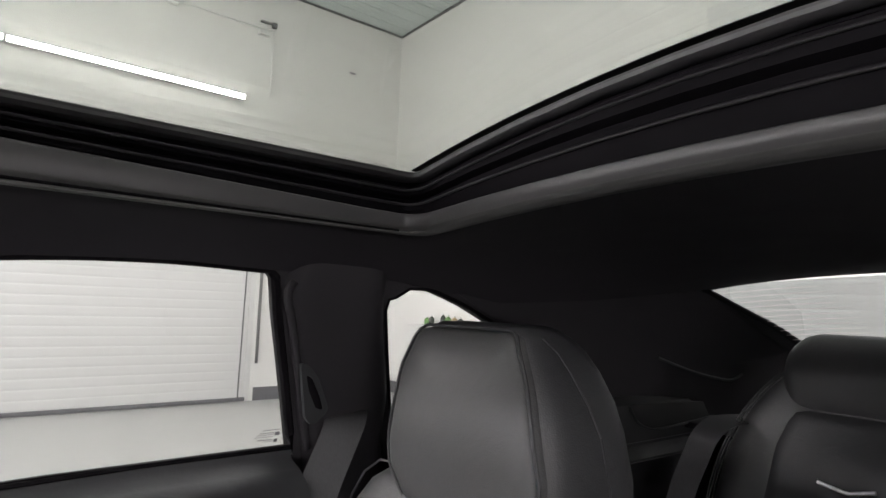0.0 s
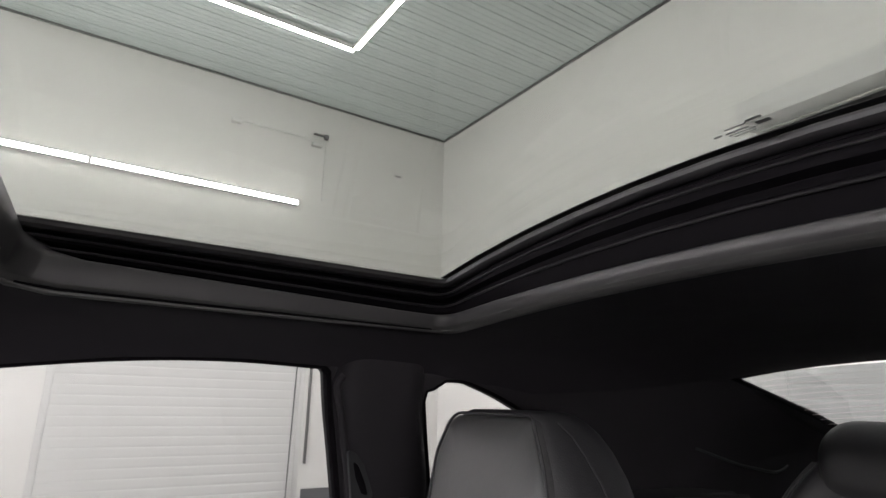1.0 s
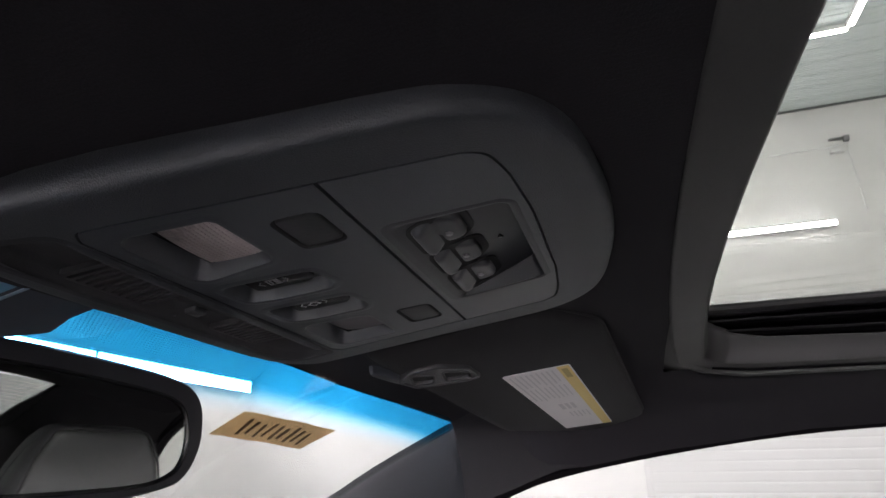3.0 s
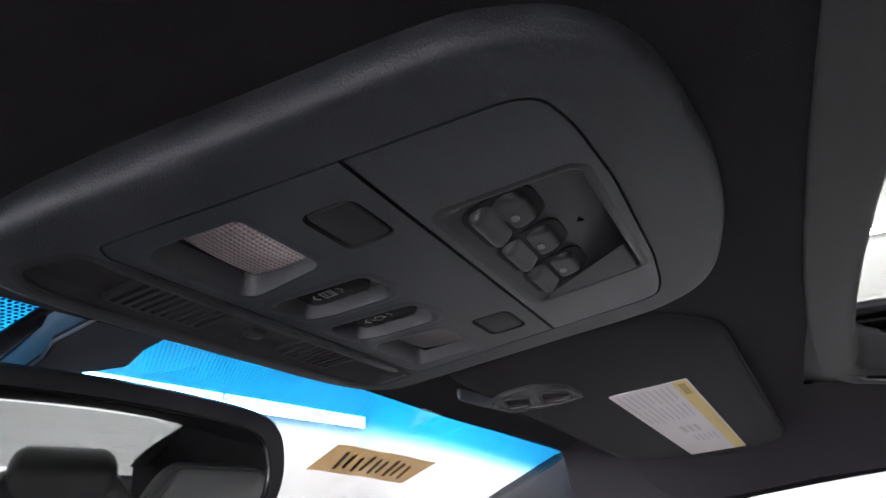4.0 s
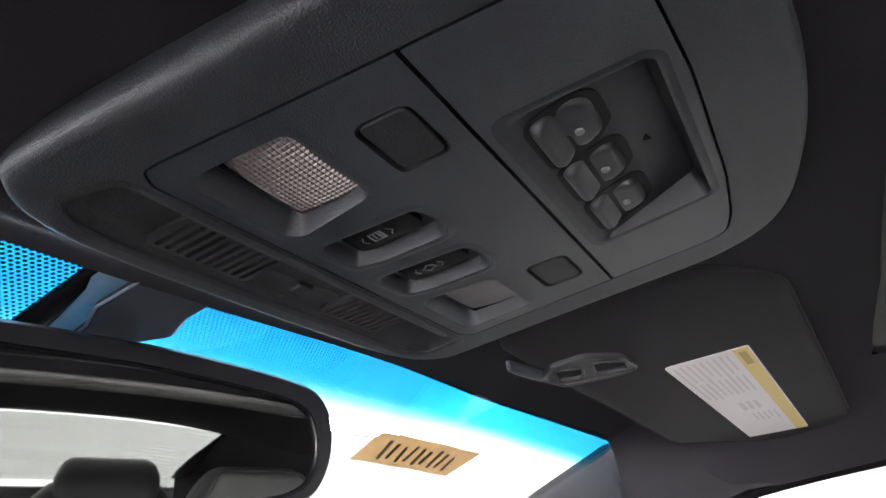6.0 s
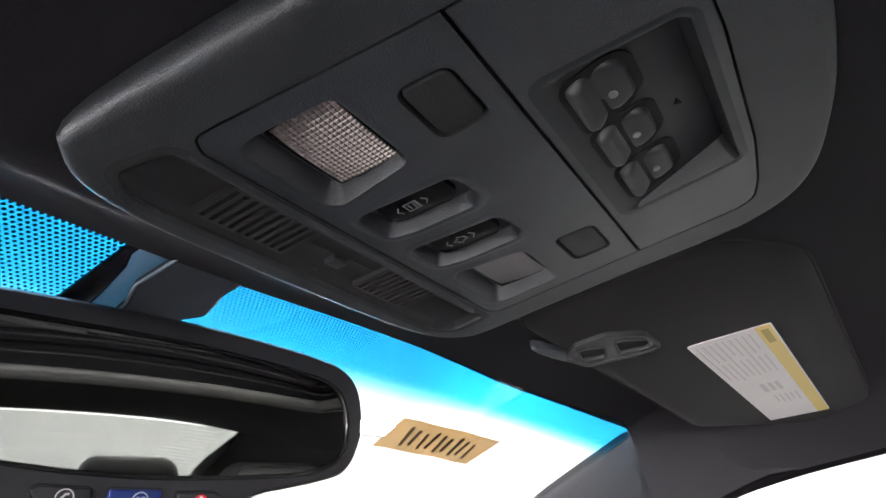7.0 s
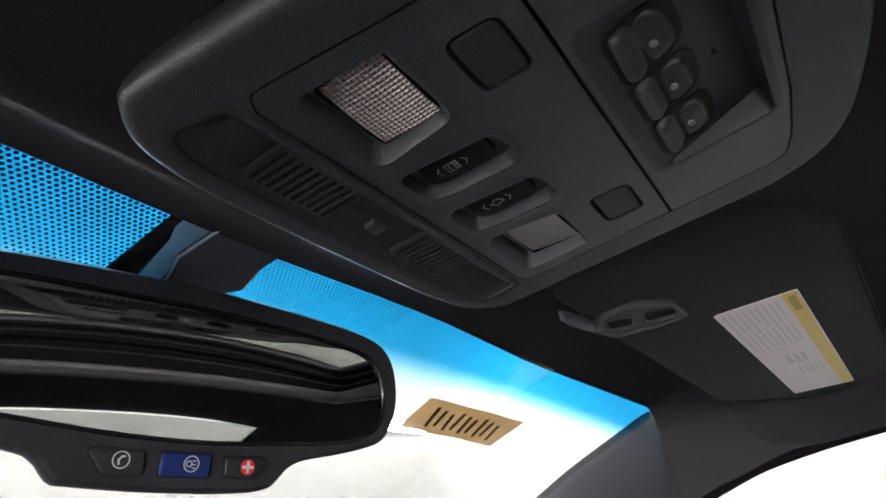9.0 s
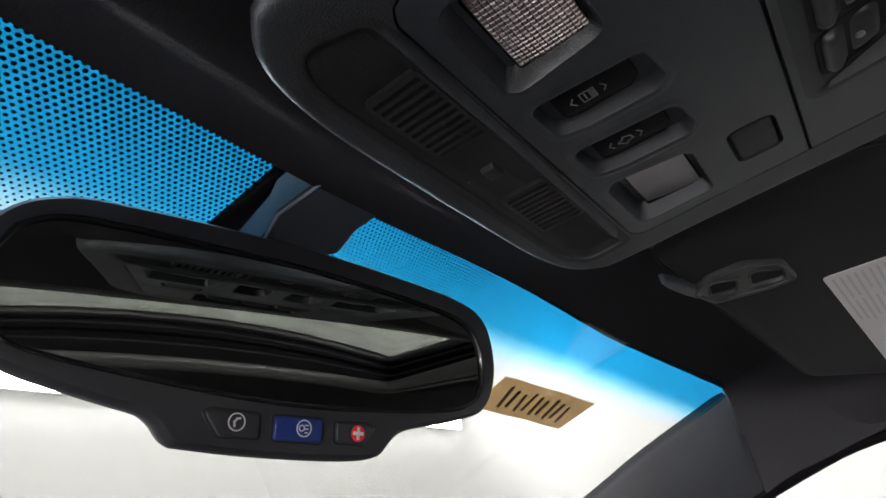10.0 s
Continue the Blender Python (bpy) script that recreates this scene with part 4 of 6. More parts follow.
def build_sunroof():
    top = holder("sunroof")
    tagged(top, "closed tinted glass sunroof in a dark grey trim", "sunroof")
    def R(xr, yf, yr, rad, z, c, front_z):
        """One ring of the frame; its front run has a height of its own."""
        out = []
        for x, y in rrect(xr, yf, yr, rad):
            f = min(1.0, max(0.0, (y - (yf - 0.055)) / 0.045)) if front_z else 0.0
            f = f * f * (3 - 2 * f)
            zs = z + c * (1 - min(1.0, (x / 0.39) ** 2))
            out.append((x, y - 0.13 * x * x * f, zs + ((front_z or 0.0) - 1.3457 + liner_z(x, 0.0) - zs) * f))
        return out

    def rear(ring, yr, squeeze, base_z, low):
        """Draws the ring's rear run together in height."""
        out = []
        for x, y, z in ring:
            f = min(1.0, max(0.0, (-0.06 - y) / (-0.06 - yr - 0.05)))
            c = 0.02 * (1 - min(1.0, (x / 0.39) ** 2))
            out.append((x, y, z + (base_z + c - low + (z - c - base_z) * squeeze - z) * f))
        return out

    # across the trim: side edge, front edge, corner radius, height, crown, height of the front run
    back = (-0.562, -0.546, -0.528, -0.5205, -0.5165, -0.513, -0.510, -0.5075, -0.5055, -0.504, -0.5027, -0.5015, -0.5015, -0.504, -0.52)
    trim = [(xr, yf, back[i], rad, z, c, fz) for i, (xr, yf, rad, z, c, fz) in enumerate((
        (0.446, 0.027, 0.055, 1.3520, 0.012, 1.3520), (0.430, 0.013, 0.045, 1.3370, 0.016, 1.3485), (0.410, 0.0075, 0.034, 1.3255, 0.018, 1.3460), (0.400, 0.0065, 0.029, 1.3215, 0.02, 1.3445), (0.394, 0.0050, 0.027, 1.3205, 0.02, 1.3436),
        (0.3905, 0.0025, 0.026, 1.3215, 0.02, 1.3433), (0.3905, -0.0015, 0.026, 1.3237, 0.02, 1.3433), (0.3938, -0.006, 0.027, 1.3257, 0.02, 1.3436), (0.3915, -0.011, 0.027, 1.3285, 0.02, 1.3442), (0.388, -0.0155, 0.026, 1.3305, 0.02, 1.3453),
        (0.3865, -0.018, 0.026, 1.3350, 0.02, 1.3475), (0.3855, -0.0205, 0.026, 1.3430, 0.018, 1.3530), (0.3855, -0.0228, 0.026, 1.3520, 0.017, 1.3620), (0.388, -0.0248, 0.026, 1.3565, 0.018, 1.3740), (0.404, -0.0245, 0.03, 1.3575, 0.02, 1.3850)))]
    fine = []
    for i in range(len(trim) - 1):
        p0, p1, p2, p3 = [np.array(trim[min(max(i + k, 0), len(trim) - 1)]) for k in (-1, 0, 1, 2)]
        for t in (0.0, 1 / 3, 2 / 3):
            fine.append(tuple(0.5 * (2 * p1 + (p2 - p0) * t + (2 * p0 - 5 * p1 + 4 * p2 - p3) * t * t + (3 * p1 - p0 - 3 * p2 + p3) * t ** 3)))
    fine.append(trim[-1])
    shaped = [rear(R(*r), r[2], 0.6, 1.3235, 0.0015) for r in fine]
    ring = part("trim_ring", loft(shaped[:29]), M_TRIM, top, "moulded dark grey plastic trim ring")
    # inner part of the one ring, darkened in colour where it lies in shade
    wall = part("shaded_trim_wall", loft(shaped[28:]), M_TRIM_SHADE, top, "smooth inner wall of the trim, shade in its colour")
    for ob in (ring, wall):
        ob.data.set_sharp_from_angle(angle=radians(120))
    # black cords above the bead of the side runs stand for the grooves' shade
    loop = rear(R(0.3925, -0.006, -0.5085, 0.027, 1.3264, 0.02, 1.3436), -0.5085, 0.6, 1.3235, 0.0015)
    for sgn in (1, -1):
        run = sorted([p for p in loop if p[0] * sgn > 0.391 and -0.488 < p[1] < -0.022], key=lambda p: p[1])
        part("groove_shade", tube(run, 0.0015, 8), M_SEAL_SHADE, top, "black cord for the shade in the trim's groove")
    # stacked rubber seals and guide rails above the trim
    base = [(0.398, -0.508, 1.356), (0.394, -0.504, 1.360), (0.394, -0.504, 1.3650), (0.402, -0.511, 1.3665), (0.402, -0.511, 1.3690), (0.392, -0.502, 1.3705), (0.391, -0.501, 1.3755), (0.399, -0.508, 1.377),
            (0.400, -0.508, 1.382), (0.41, -0.52, 1.384)]
    part("seal", loft([rear(R(a, 0.03, c, 0.024, z, 0.02 + 0.02 * (z - 1.356) / 0.028, None), c, 1.55, 1.384, 0.0) for a, c, z in base]), M_SEAL_SHADE, top, "ribbed black rubber seals")
    for a, c, z in ((0.3925, -0.5025, 1.3640), (0.3905, -0.5005, 1.3738)):
        ring = rear(R(a, 0.03, c, 0.024, z, 0.02 + 0.02 * (z - 1.356) / 0.028, None), c, 1.55, 1.384, 0.0)
        # rib drawn paler than its seal to show as a lit line
        part("seal_rib", tube(ring, 0.0014, 8, closed=True), M_SEALRIB_LIT, top, "thin raised rib of the seal")
    edge = [(0.404, -0.514, 0.02, 1.379), (0.388, -0.499, 0.012, 1.3795), (0.3845, -0.496, 0.011, 1.382), (0.384, -0.495, 0.011, 1.387), (0.386, -0.498, 0.012, 1.3885), (0.42, -0.53, 0.02, 1.389)]
    part("glass_edge", loft([R(a, 0.03, c, r, z, 0.04, None) for a, c, r, z in edge]), M_EDGE, top, "dark edge of the glass carrier")
    # the pane
    xs = [i / 10 * 0.43 for i in range(-10, 11)]
    ys = [0.015 - 0.555 * j / 10 for j in range(11)]
    rows = [[crowned([(x, y)], 1.390, 0.040)[0] for x in xs] for y in ys]
    part("pane", strip_surface(rows, 0.005), M_ROOFGLASS, top, "grey-green tinted glass").visible_shadow = False
    rows = [[crowned([(x, y)], 1.3892, 0.040)[0] for x in [i / 12 * 0.383 for i in range(-12, 13)]] for y in (-0.505, -0.4885)]
    part("black_border", strip_surface(rows, 0.0006), M_PRINT, top, "black printed border")
    # maker's mark on the pane, as plain bars
    mark = bmesh.new()
    for x, y, w, h in ((-0.024, -0.470, 0.006, 0.002), (-0.044, -0.470, 0.017, 0.0018), (-0.047, -0.474, 0.020, 0.0016), (-0.045, -0.478, 0.016, 0.0014), (-0.060, -0.471, 0.010, 0.006), (-0.058, -0.461, 0.011, 0.0035), (-0.046, -0.463, 0.016, 0.0012)):
        z = crowned([(x, y)], 1.3893, 0.040)[0][2]
        box((x, y, z - 0.0004), (x + w, y + h, z), bm=mark)
    part("glass_mark", mark, M_GREYMARK, top, "small printed glass mark", smooth=False)


# ---- the overhead console ----
def mm(pts):
    return [(a / 1000, b / 1000) for a, b in pts]


def both(pts):
    """Completes the right half of an outline (front to rear) with its mirror image."""
    return pts + [(-a, b) for a, b in reversed(pts)]


def pan(name, outline, depth, shrink, mat, parent, lip=0.0012, bead=1.0):
    """A recess: soft lip, sloping walls, flat floor."""
    rings = [at_level(inset(outline, -0.0034), -0.00005), at_level(inset(outline, -0.0024), -0.0005 * bead), at_level(inset(outline, -0.0012), -0.0009 * bead), at_level(inset(outline, -0.0003), -0.0008 * bead), at_level(inset(outline, 0.0003), -0.0002 * bead)] if bead else [at_level(outline, 0.0)]
    rings.append(at_level(inset(outline, lip * 0.4), lip * 0.5))
    for t in (0.15, 0.5, 0.85, 1.0):
        o = inset(outline, lip * 0.6 + shrink * t)
        rings.append([(p[0], p[1], lip * 0.5 + depth * (t ** 0.8)) for p in o])
    return part(name, loft(rings, cap_last=True), mat, parent)


def key_floor(v):
    """The sloping floor of the keys' hollow."""
    return 0.0003 + 0.0100 * max(0.0, (-0.008 - v) / 0.040)


def rocker(name, cx, left, parent):
    """One sunroof key: a cross roll at its front, a waist, and a flat rear with a lamp dot."""
    key = holder(name, pose(cx, -0.0224, 0.0))
    key.parent = parent
    plan = [(-12.2, 11.4), (9.6, 11.2), (10.2, 4.5), (8.6, -2.0), (3.6, -8.0), (-12.0, -8.0)]
    if left:
        plan = [(a - 2.5 if a < 0 else a, b) for a, b in plan]
    base = resample(round_poly(mm(plan), [0.0045, 0.0035, 0.006, 0.008, 0.0045, 0.009 if left else 0.006], 6), 96)

    def level(y):
        v = y * 1000
        roll = math.exp(-(abs(v - 8.2) / 3.9) ** 3)
        return 0.0030 - 0.0046 * roll - 0.0009 * max(0.0, min(1.0, (2.0 - v) / 9.0))

    def sides(y):
        """Where the plan begins and ends across at one place along."""
        xs = []
        for p, q in zip(base, base[1:] + base[:1]):
            if (p[1] - y) * (q[1] - y) <= 0 and p[1] != q[1]:
                xs.append(p[0] + (q[0] - p[0]) * (y - p[1]) / (q[1] - p[1]))
        return (min(xs), max(xs))

    lo, hi = min(p[1] for p in base), max(p[1] for p in base)
    rows = []
    for j in range(29):
        e = math.cos(math.pi * j / 28)
        y = (lo + hi) / 2 + (hi - lo) / 2 * e * 0.9995
        x0, x1 = sides(y)
        row = []
        for i in range(21):
            q = math.cos(math.pi * i / 20)
            soft = (1 - abs(q) ** 12) * (1 - abs(e) ** 12)
            top_z = level(y)
            row.append(((x0 + x1) / 2 - (x1 - x0) / 2 * q, y, 0.0085 + (top_z - 0.0085) * max(0.0, soft) ** 0.42))
        rows.append(row)
    gap = [(p[0], p[1] - (0.0016 if p[1] < 0 else 0.0), key_floor(p[1] - 0.0224) - 0.0004) for p in inset(base, -0.0011)]
    part("surround", loft([[(p[0], p[1], p[2] + 0.004) for p in gap], gap], cap_first=True, cap_last=True), M_DARKGAP, key, "black gap round the key")
    part("keycap", loft(rows, closed=False), M_BUTTON, key)
    dot = [(0.0014 * math.cos(2 * math.pi * j / 14), -0.0006 + 0.0014 * math.sin(2 * math.pi * j / 14)) for j in range(14)]
    part("lamp_dot", slab([(p[0] - 0.0005, p[1] - 0.0006) for p in dot], 0.0045, 0.0018, 0.0002, 1), M_GREYMARK, key, "pale lamp dot")
    return key


def stroke(pts, w, level, thick, bm=None):
    """A flat line of bars along a path, at a level of the console face."""
    own = bm or bmesh.new()
    for a, b in zip(pts, pts[1:]):
        a, b = Vector(a), Vector(b)
        d = b - a
        if d.length < 1e-7:
            continue
        n = Vector((-d.y, d.x)).normalized() * w / 2
        d = d.normalized() * w / 2
        q = [a - d + n, a - d - n, b + d - n, b + d + n]
        loft([at_level(q, level), at_level(q, level - thick)], own, cap_first=True, cap_last=True)
    return own


def slider(name, cx, parent, icon):
    """A sliding switch: black gloss cap in a hollow, two angle marks and a small pictogram."""
    sw = holder(name, pose(cx, 0.0535, 0.0018))
    sw.parent = parent
    cap = round_poly(mm([(-7.2, 14.0), (-7.0, -14.2), (4.0, -14.6), (7.6, -11.5), (7.4, 8.0), (6.0, 14.0)]), [0.001, 0.001, 0.003, 0.004, 0.005, 0.003], 4)
    part("cap", slab(cap, 0.006, 0.0012, 0.0006), M_GLOSS, sw, "gloss black switch cap")
    bm = bmesh.new()
    lv, c = 0.00122, 0.0025
    for y, d in ((c + 0.0052, 1), (c - 0.0052, -1)):
        stroke([(-0.0018, y), (0.0002, y + d * 0.0014), (0.0022, y)], 0.0005, lv, 0.00012, bm)
    if icon:
        stroke([(-0.0022, c - 0.0026), (0.0026, c - 0.0026), (0.0026, c + 0.0026), (-0.0022, c + 0.0026), (-0.0022, c - 0.0026)], 0.00045, lv, 0.00012, bm)
        for x in (-0.0012, -0.0002, 0.0008, 0.0018):
            stroke([(x, c - 0.0022), (x, c - 0.0006)], 0.0004, lv, 0.00012, bm)
        stroke([(-0.0011, c + 0.0010), (0.0014, c + 0.0010)], 0.0006, lv, 0.00012, bm)
    else:
        stroke([(a, b + c) for a, b in ((-0.002, 0.0005), (-0.001, -0.0022), (0.0012, -0.003), (0.0016, -0.001), (0.003, 0.0006), (0.0016, 0.0018), (0.0005, 0.0032), (-0.0008, 0.001), (-0.002, 0.0005))], 0.0005, lv, 0.00012, bm)
    part("pictogram", bm, M_GREYMARK, sw, "pale printed pictogram", smooth=False)


def lens(name, cx, parent):
    """A reading lamp lens of small pyramids."""
    lamp = holder(name, pose(cx, 0.0548, 0.0))
    lamp.parent = parent
    nx, ny, w, h = (19, 13, 0.034, 0.0245) if cx < 0 else (28, 8, 0.034, 0.0245)
    tilt = 0.035 if cx > 0 else -0.045
    rnd = random.Random(11)
    bm = bmesh.new()

    def deep(x, y):
        return 0.0038 + tilt * x + 0.04 * (y + h / 2) + 0.0009 * (2 * x / w) ** 2 + 0.0006 * (2 * y / h) ** 2

    if cx > 0:
        # parallel ridges
        for i in range(nx):
            x0, x1 = -w / 2 + w * i / nx, -w / 2 + w * (i + 1) / nx
            rows = [[(x, -h / 2 + h * j / ny, deep(x, -h / 2 + h * j / ny) - up) for x, up in ((x0, 0.0), ((x0 + x1) / 2, 0.0006), (x1, 0.0))] for j in range(ny + 1)]
            loft(rows, bm, closed=False)
    for j in range(ny if cx < 0 else 0):
        for i in range(nx):
            x0, x1 = -w / 2 + w * i / nx, -w / 2 + w * (i + 1) / nx
            y0, y1 = -h / 2 + h * j / ny, -h / 2 + h * (j + 1) / ny
            cx2, cy2 = (x0 + x1) / 2, (y0 + y1) / 2
            outer = [(x0, y0), (x1, y0), (x1, y1), (x0, y1)]
            ring = [bm.verts.new((x, y, deep(x, y))) for x, y in outer]
            up = 0.00048 + 0.00003 * rnd.random()
            ring2 = [bm.verts.new((cx2 + (x - cx2) * 0.66, cy2 + (y - cy2) * 0.66, deep(x, y) - up * 0.75)) for x, y in outer]
            tip = bm.verts.new((cx2, cy2, deep(cx2, cy2) - up))
            for k in range(4):
                bm.faces.new((ring[k], ring[(k + 1) % 4], ring2[(k + 1) % 4], ring2[k]))
                bm.faces.new((ring2[k], ring2[(k + 1) % 4], tip))
    bmesh.ops.remove_doubles(bm, verts=bm.verts[:], dist=0.00001)
    # the right lens gets the dimmer copy, its dull reflection being in the colour
    part("prism_lens", bm, M_LENS if cx < 0 else M_LENS_DIM, lamp, "clear prismatic lens", smooth=False)
    rim = round_poly([(-w / 2 - 0.0006, -h / 2 - 0.0006), (w / 2 + 0.0006, -h / 2 - 0.0006), (w / 2 + 0.0006, h / 2 + 0.0006), (-w / 2 - 0.0006, h / 2 + 0.0006)], 0.0015)
    part("lens_edge", plate(rim, [inset(rim, 0.0006)], 0.0052, 0.0075), M_GLOSS, lamp, "dark edge of the lens")


def build_console():
    face = Matrix(((1.0, 0.0, 0.03, 0.0), (0.0, 0.9934, 0.1145, 0.115), (-0.03, -0.1142, 0.993, 1.3255), (0, 0, 0, 1)))
    top = holder("overhead_console", face)
    tagged(top, "dark grey plastic overhead console with lamps and switches", "overhead console")
    half = [(30, 129.5), (70, 128.5), (98, 123), (111.5, 112), (115, 99), (109.5, 50), (105, 10), (101, -30), (97, -48), (86, -65), (66, -76), (34, -82), (12, -84)]
    outer = resample(spline(mm(both(half)) + mm([half[0]]), 5)[:-1], 160)
    seam_half = [(86, 83), (92, 79), (91.5, 70), (87, 35), (83, 0), (78, -44), (74, -51), (60, -54.5), (30, -57)]
    turn = [0.004, 0.004, 0.02, 0.06, 0.06, 0.016, 0.016, 0.06, 0.06]
    seam = resample(round_poly(mm(both(seam_half)), turn + turn[::-1], 6), 260)
    pocket = round_poly(mm([(-98, 108), (-92, 87.5), (92, 87.5), (96, 108), (84, 116), (-86, 116)]), [0.008, 0.006, 0.004, 0.008, 0.008, 0.008], 5)
    # rim that curves up to the headliner, then the face with its openings
    body = bmesh.new()
    prof = [(0.006, 0.024), (0.0015, 0.014), (0.0, 0.0085), (-0.0002, 0.0058), (0.0002, 0.0036), (0.0009, 0.0019), (0.0019, 0.0008), (0.0032, 0.0002), (0.005, 0.0), (0.009, 0.0), (0.012, 0.0)]
    loft([at_level(inset(outer, d), w) for d, w in prof], body)
    inner = inset(outer, 0.012)
    filled(inner, [seam, pocket], 0.0, body)
    loft([at_level(seam, 0.0), at_level(seam, 0.006)], body)
    bmesh.ops.remove_doubles(body, verts=body.verts[:], dist=0.00002)
    part("body", body, M_PLAST, top)
    pan("pocket", pocket, 0.0030, 0.004, M_POCKET, top, 0.0012, 0.2)
    part("groove_floor", plate(inset(seam, -0.002), [inset(seam, 0.004)], 0.0058, 0.008), M_DARKGAP, top, "dark joint round the panels")
    part("joint_floor", box((-0.086, -0.003, 0.0042), (0.086, 0.003, 0.0056)), M_DARKGAP, top, "dark joint between the panels")
    ridge = spline([(-0.098, 0.0862, 0.0045), (-0.088, 0.0856, 0.0012), (-0.074, 0.0854, -0.0001), (-0.04, 0.0856, -0.0004), (0.03, 0.0862, -0.0004), (0.070, 0.0870, -0.0001), (0.082, 0.0880, 0.0012), (0.090, 0.0890, 0.0045)], 8)
    part("ridge", tube(ridge, 0.0021, 10, squash=0.6), M_PLAST, top, "rounded ridge before the panel")
    # microphone grilles and sensor in the pocket
    for x0, n in ((-66.5, 10), (16.0, 9)):
        g = bmesh.new()
        pitch = 3.9
        holes = [round_poly(mm([(x0 + k * pitch, 91.0), (x0 + k * pitch + 2.1, 91.0), (x0 + k * pitch + 2.1, 110.5), (x0 + k * pitch, 110.5)]), 0.0008, 2) for k in range(n)]
        rim = round_poly(mm([(x0 - 2.5, 89.5), (x0 + n * pitch + 0.5, 89.5), (x0 + n * pitch + 0.5, 112), (x0 - 2.5, 112)]), 0.003)
        part("grille", plate(rim, holes, 0.0012, 0.0034), M_POCKET, top, "slotted black grille")
        # black sheet added in place of the shade behind the slots
        part("grille_shade", slab(inset(rim, 0.001), 0.0052, 0.0036, 0.0002, 1), M_SEAL_SHADE, top, "black sheet for the shade behind the slots")
        for k in range(4):
            x = x0 + (k * 2.3 + 1.2) * pitch
            box(((x) / 1000, (94 + (k * 7) % 9) / 1000, 0.0022), ((x + 3.2) / 1000, (95.2 + (k * 7) % 9) / 1000, 0.0040), bm=g)
        part("grille_rib", g, M_POCKET, top, smooth=False)
    s = holder("sensor", pose(-0.0058, 0.103, 0.003))
    s.parent = top
    part("sensor_dome", slab(round_poly(mm([(-4.5, -3.2), (3.8, -3.2), (4.5, 3.2), (-3.8, 3.2)]), 0.001), 0.001, -0.0018, 0.0012, 4), M_BUTTON, s, "black sensor nub")
    part("pin", slab([(0.0011 * math.cos(j * math.pi / 5) - 0.002, 0.0105 + 0.0011 * math.sin(j * math.pi / 5)) for j in range(10)], 0.001, -0.0008, 0.0003), M_BUTTON, s)
    # front panel with its openings
    fh = [p for p in inset(seam, 0.0009) if p[1] > 0.0009]
    fh = sorted(fh, key=lambda p: math.atan2(p[1] - 0.04, p[0]))
    k = max(range(len(fh)), key=lambda i: (Vector(fh[i]) - Vector(fh[i - 1])).length)
    fh = fh[k:] + fh[:k]
    fh = [(fh[0][0], 0.0007)] + fh + [(fh[-1][0], 0.0007)]
    lampL = round_poly(mm([(-82.5, 75), (-78.5, 38.5), (-41, 38.5), (-37, 71), (-42, 75.5)]), [0.008, 0.004, 0.006, 0.006, 0.006], 5)
    lampR = [(-a, b) for a, b in reversed(lampL)]
    sw1 = round_poly(mm([(-28.5, 74.5), (-25.5, 33.5), (-9, 31), (-3.7, 36), (-4.5, 62), (-7.5, 73.5)]), [0.005, 0.005, 0.006, 0.006, 0.008, 0.006], 5)
    sw2 = round_poly(mm([(5, 75), (8, 34), (24, 31), (30, 35.5), (29.5, 61), (27, 73)]), [0.005, 0.005, 0.006, 0.006, 0.008, 0.006], 5)
    sqL = round_poly(mm([(-69, 26), (-67.5, 7.5), (-42.5, 7.5), (-42.5, 26)]), 0.005, 5)
    sqR = [(-a, b) for a, b in reversed(sqL)]
    front = plate(fh, [lampL, lampR, sw1, sw2, sqL, sqR], 0.0, 0.0035)
    part("front_panel", front, M_PANEL, top)
    pan("lamp_recess", lampL, 0.0066, 0.003, M_PANEL, top, 0.0024, 0.25)
    pan("lamp_recess", lampR, 0.0066, 0.003, M_PANEL, top, 0.0024, 0.25)
    pan("switch_recess", sw1, 0.0052, 0.0014, M_PANEL, top, 0.0012, 0.5)
    pan("switch_recess", sw2, 0.0052, 0.0014, M_PANEL, top, 0.0012, 0.5)
    pan("button_recess", sqL, 0.0022, 0.0008, M_DARKGAP, top, 0.0006, 0.0)
    pan("button_recess", sqR, 0.0022, 0.0008, M_DARKGAP, top, 0.0006, 0.0)
    lens("reading_lamp", -0.0592, top)
    lens("reading_lamp", 0.0592, top)
    slider("slide_switch", -0.0165, top, True)
    slider("slide_switch", 0.0175, top, False)
    for o in (sqL, sqR):
        part("push_button", slab(inset(o, 0.0015), 0.0026, 0.0002, 0.0009, 4), M_PUSH, top, "blank black push button")
    # rear panel with the three keys
    rh = [p for p in inset(seam, 0.0009) if p[1] < -0.0009]
    rh = sorted(rh, key=lambda p: math.atan2(p[1] + 0.02, p[0]))
    k = max(range(len(rh)), key=lambda i: (Vector(rh[i]) - Vector(rh[i - 1])).length)
    rh = rh[k:] + rh[:k]
    rh = [(rh[0][0], -0.0007)] + rh + [(rh[-1][0], -0.0007)]
    rad = [0.004, 0.003, 0.003, 0.003, 0.003, 0.004]
    rec = round_poly(mm([(-44, -6.0), (-42.5, -47), (-40, -50), (37, -51), (39, -49), (46, -6.0)]), rad, 6)
    low = round_poly(mm([(-41, -7.5), (-40, -44.5), (-38, -47), (34.5, -48.5), (36.5, -46.5), (44, -7.5)]), rad, 6)
    part("rear_panel", plate(rh, [rec], 0.0, 0.0035), M_PANEL, top)

    def rim(d, w):
        """The rim of the hollow swells with the hollow's depth."""
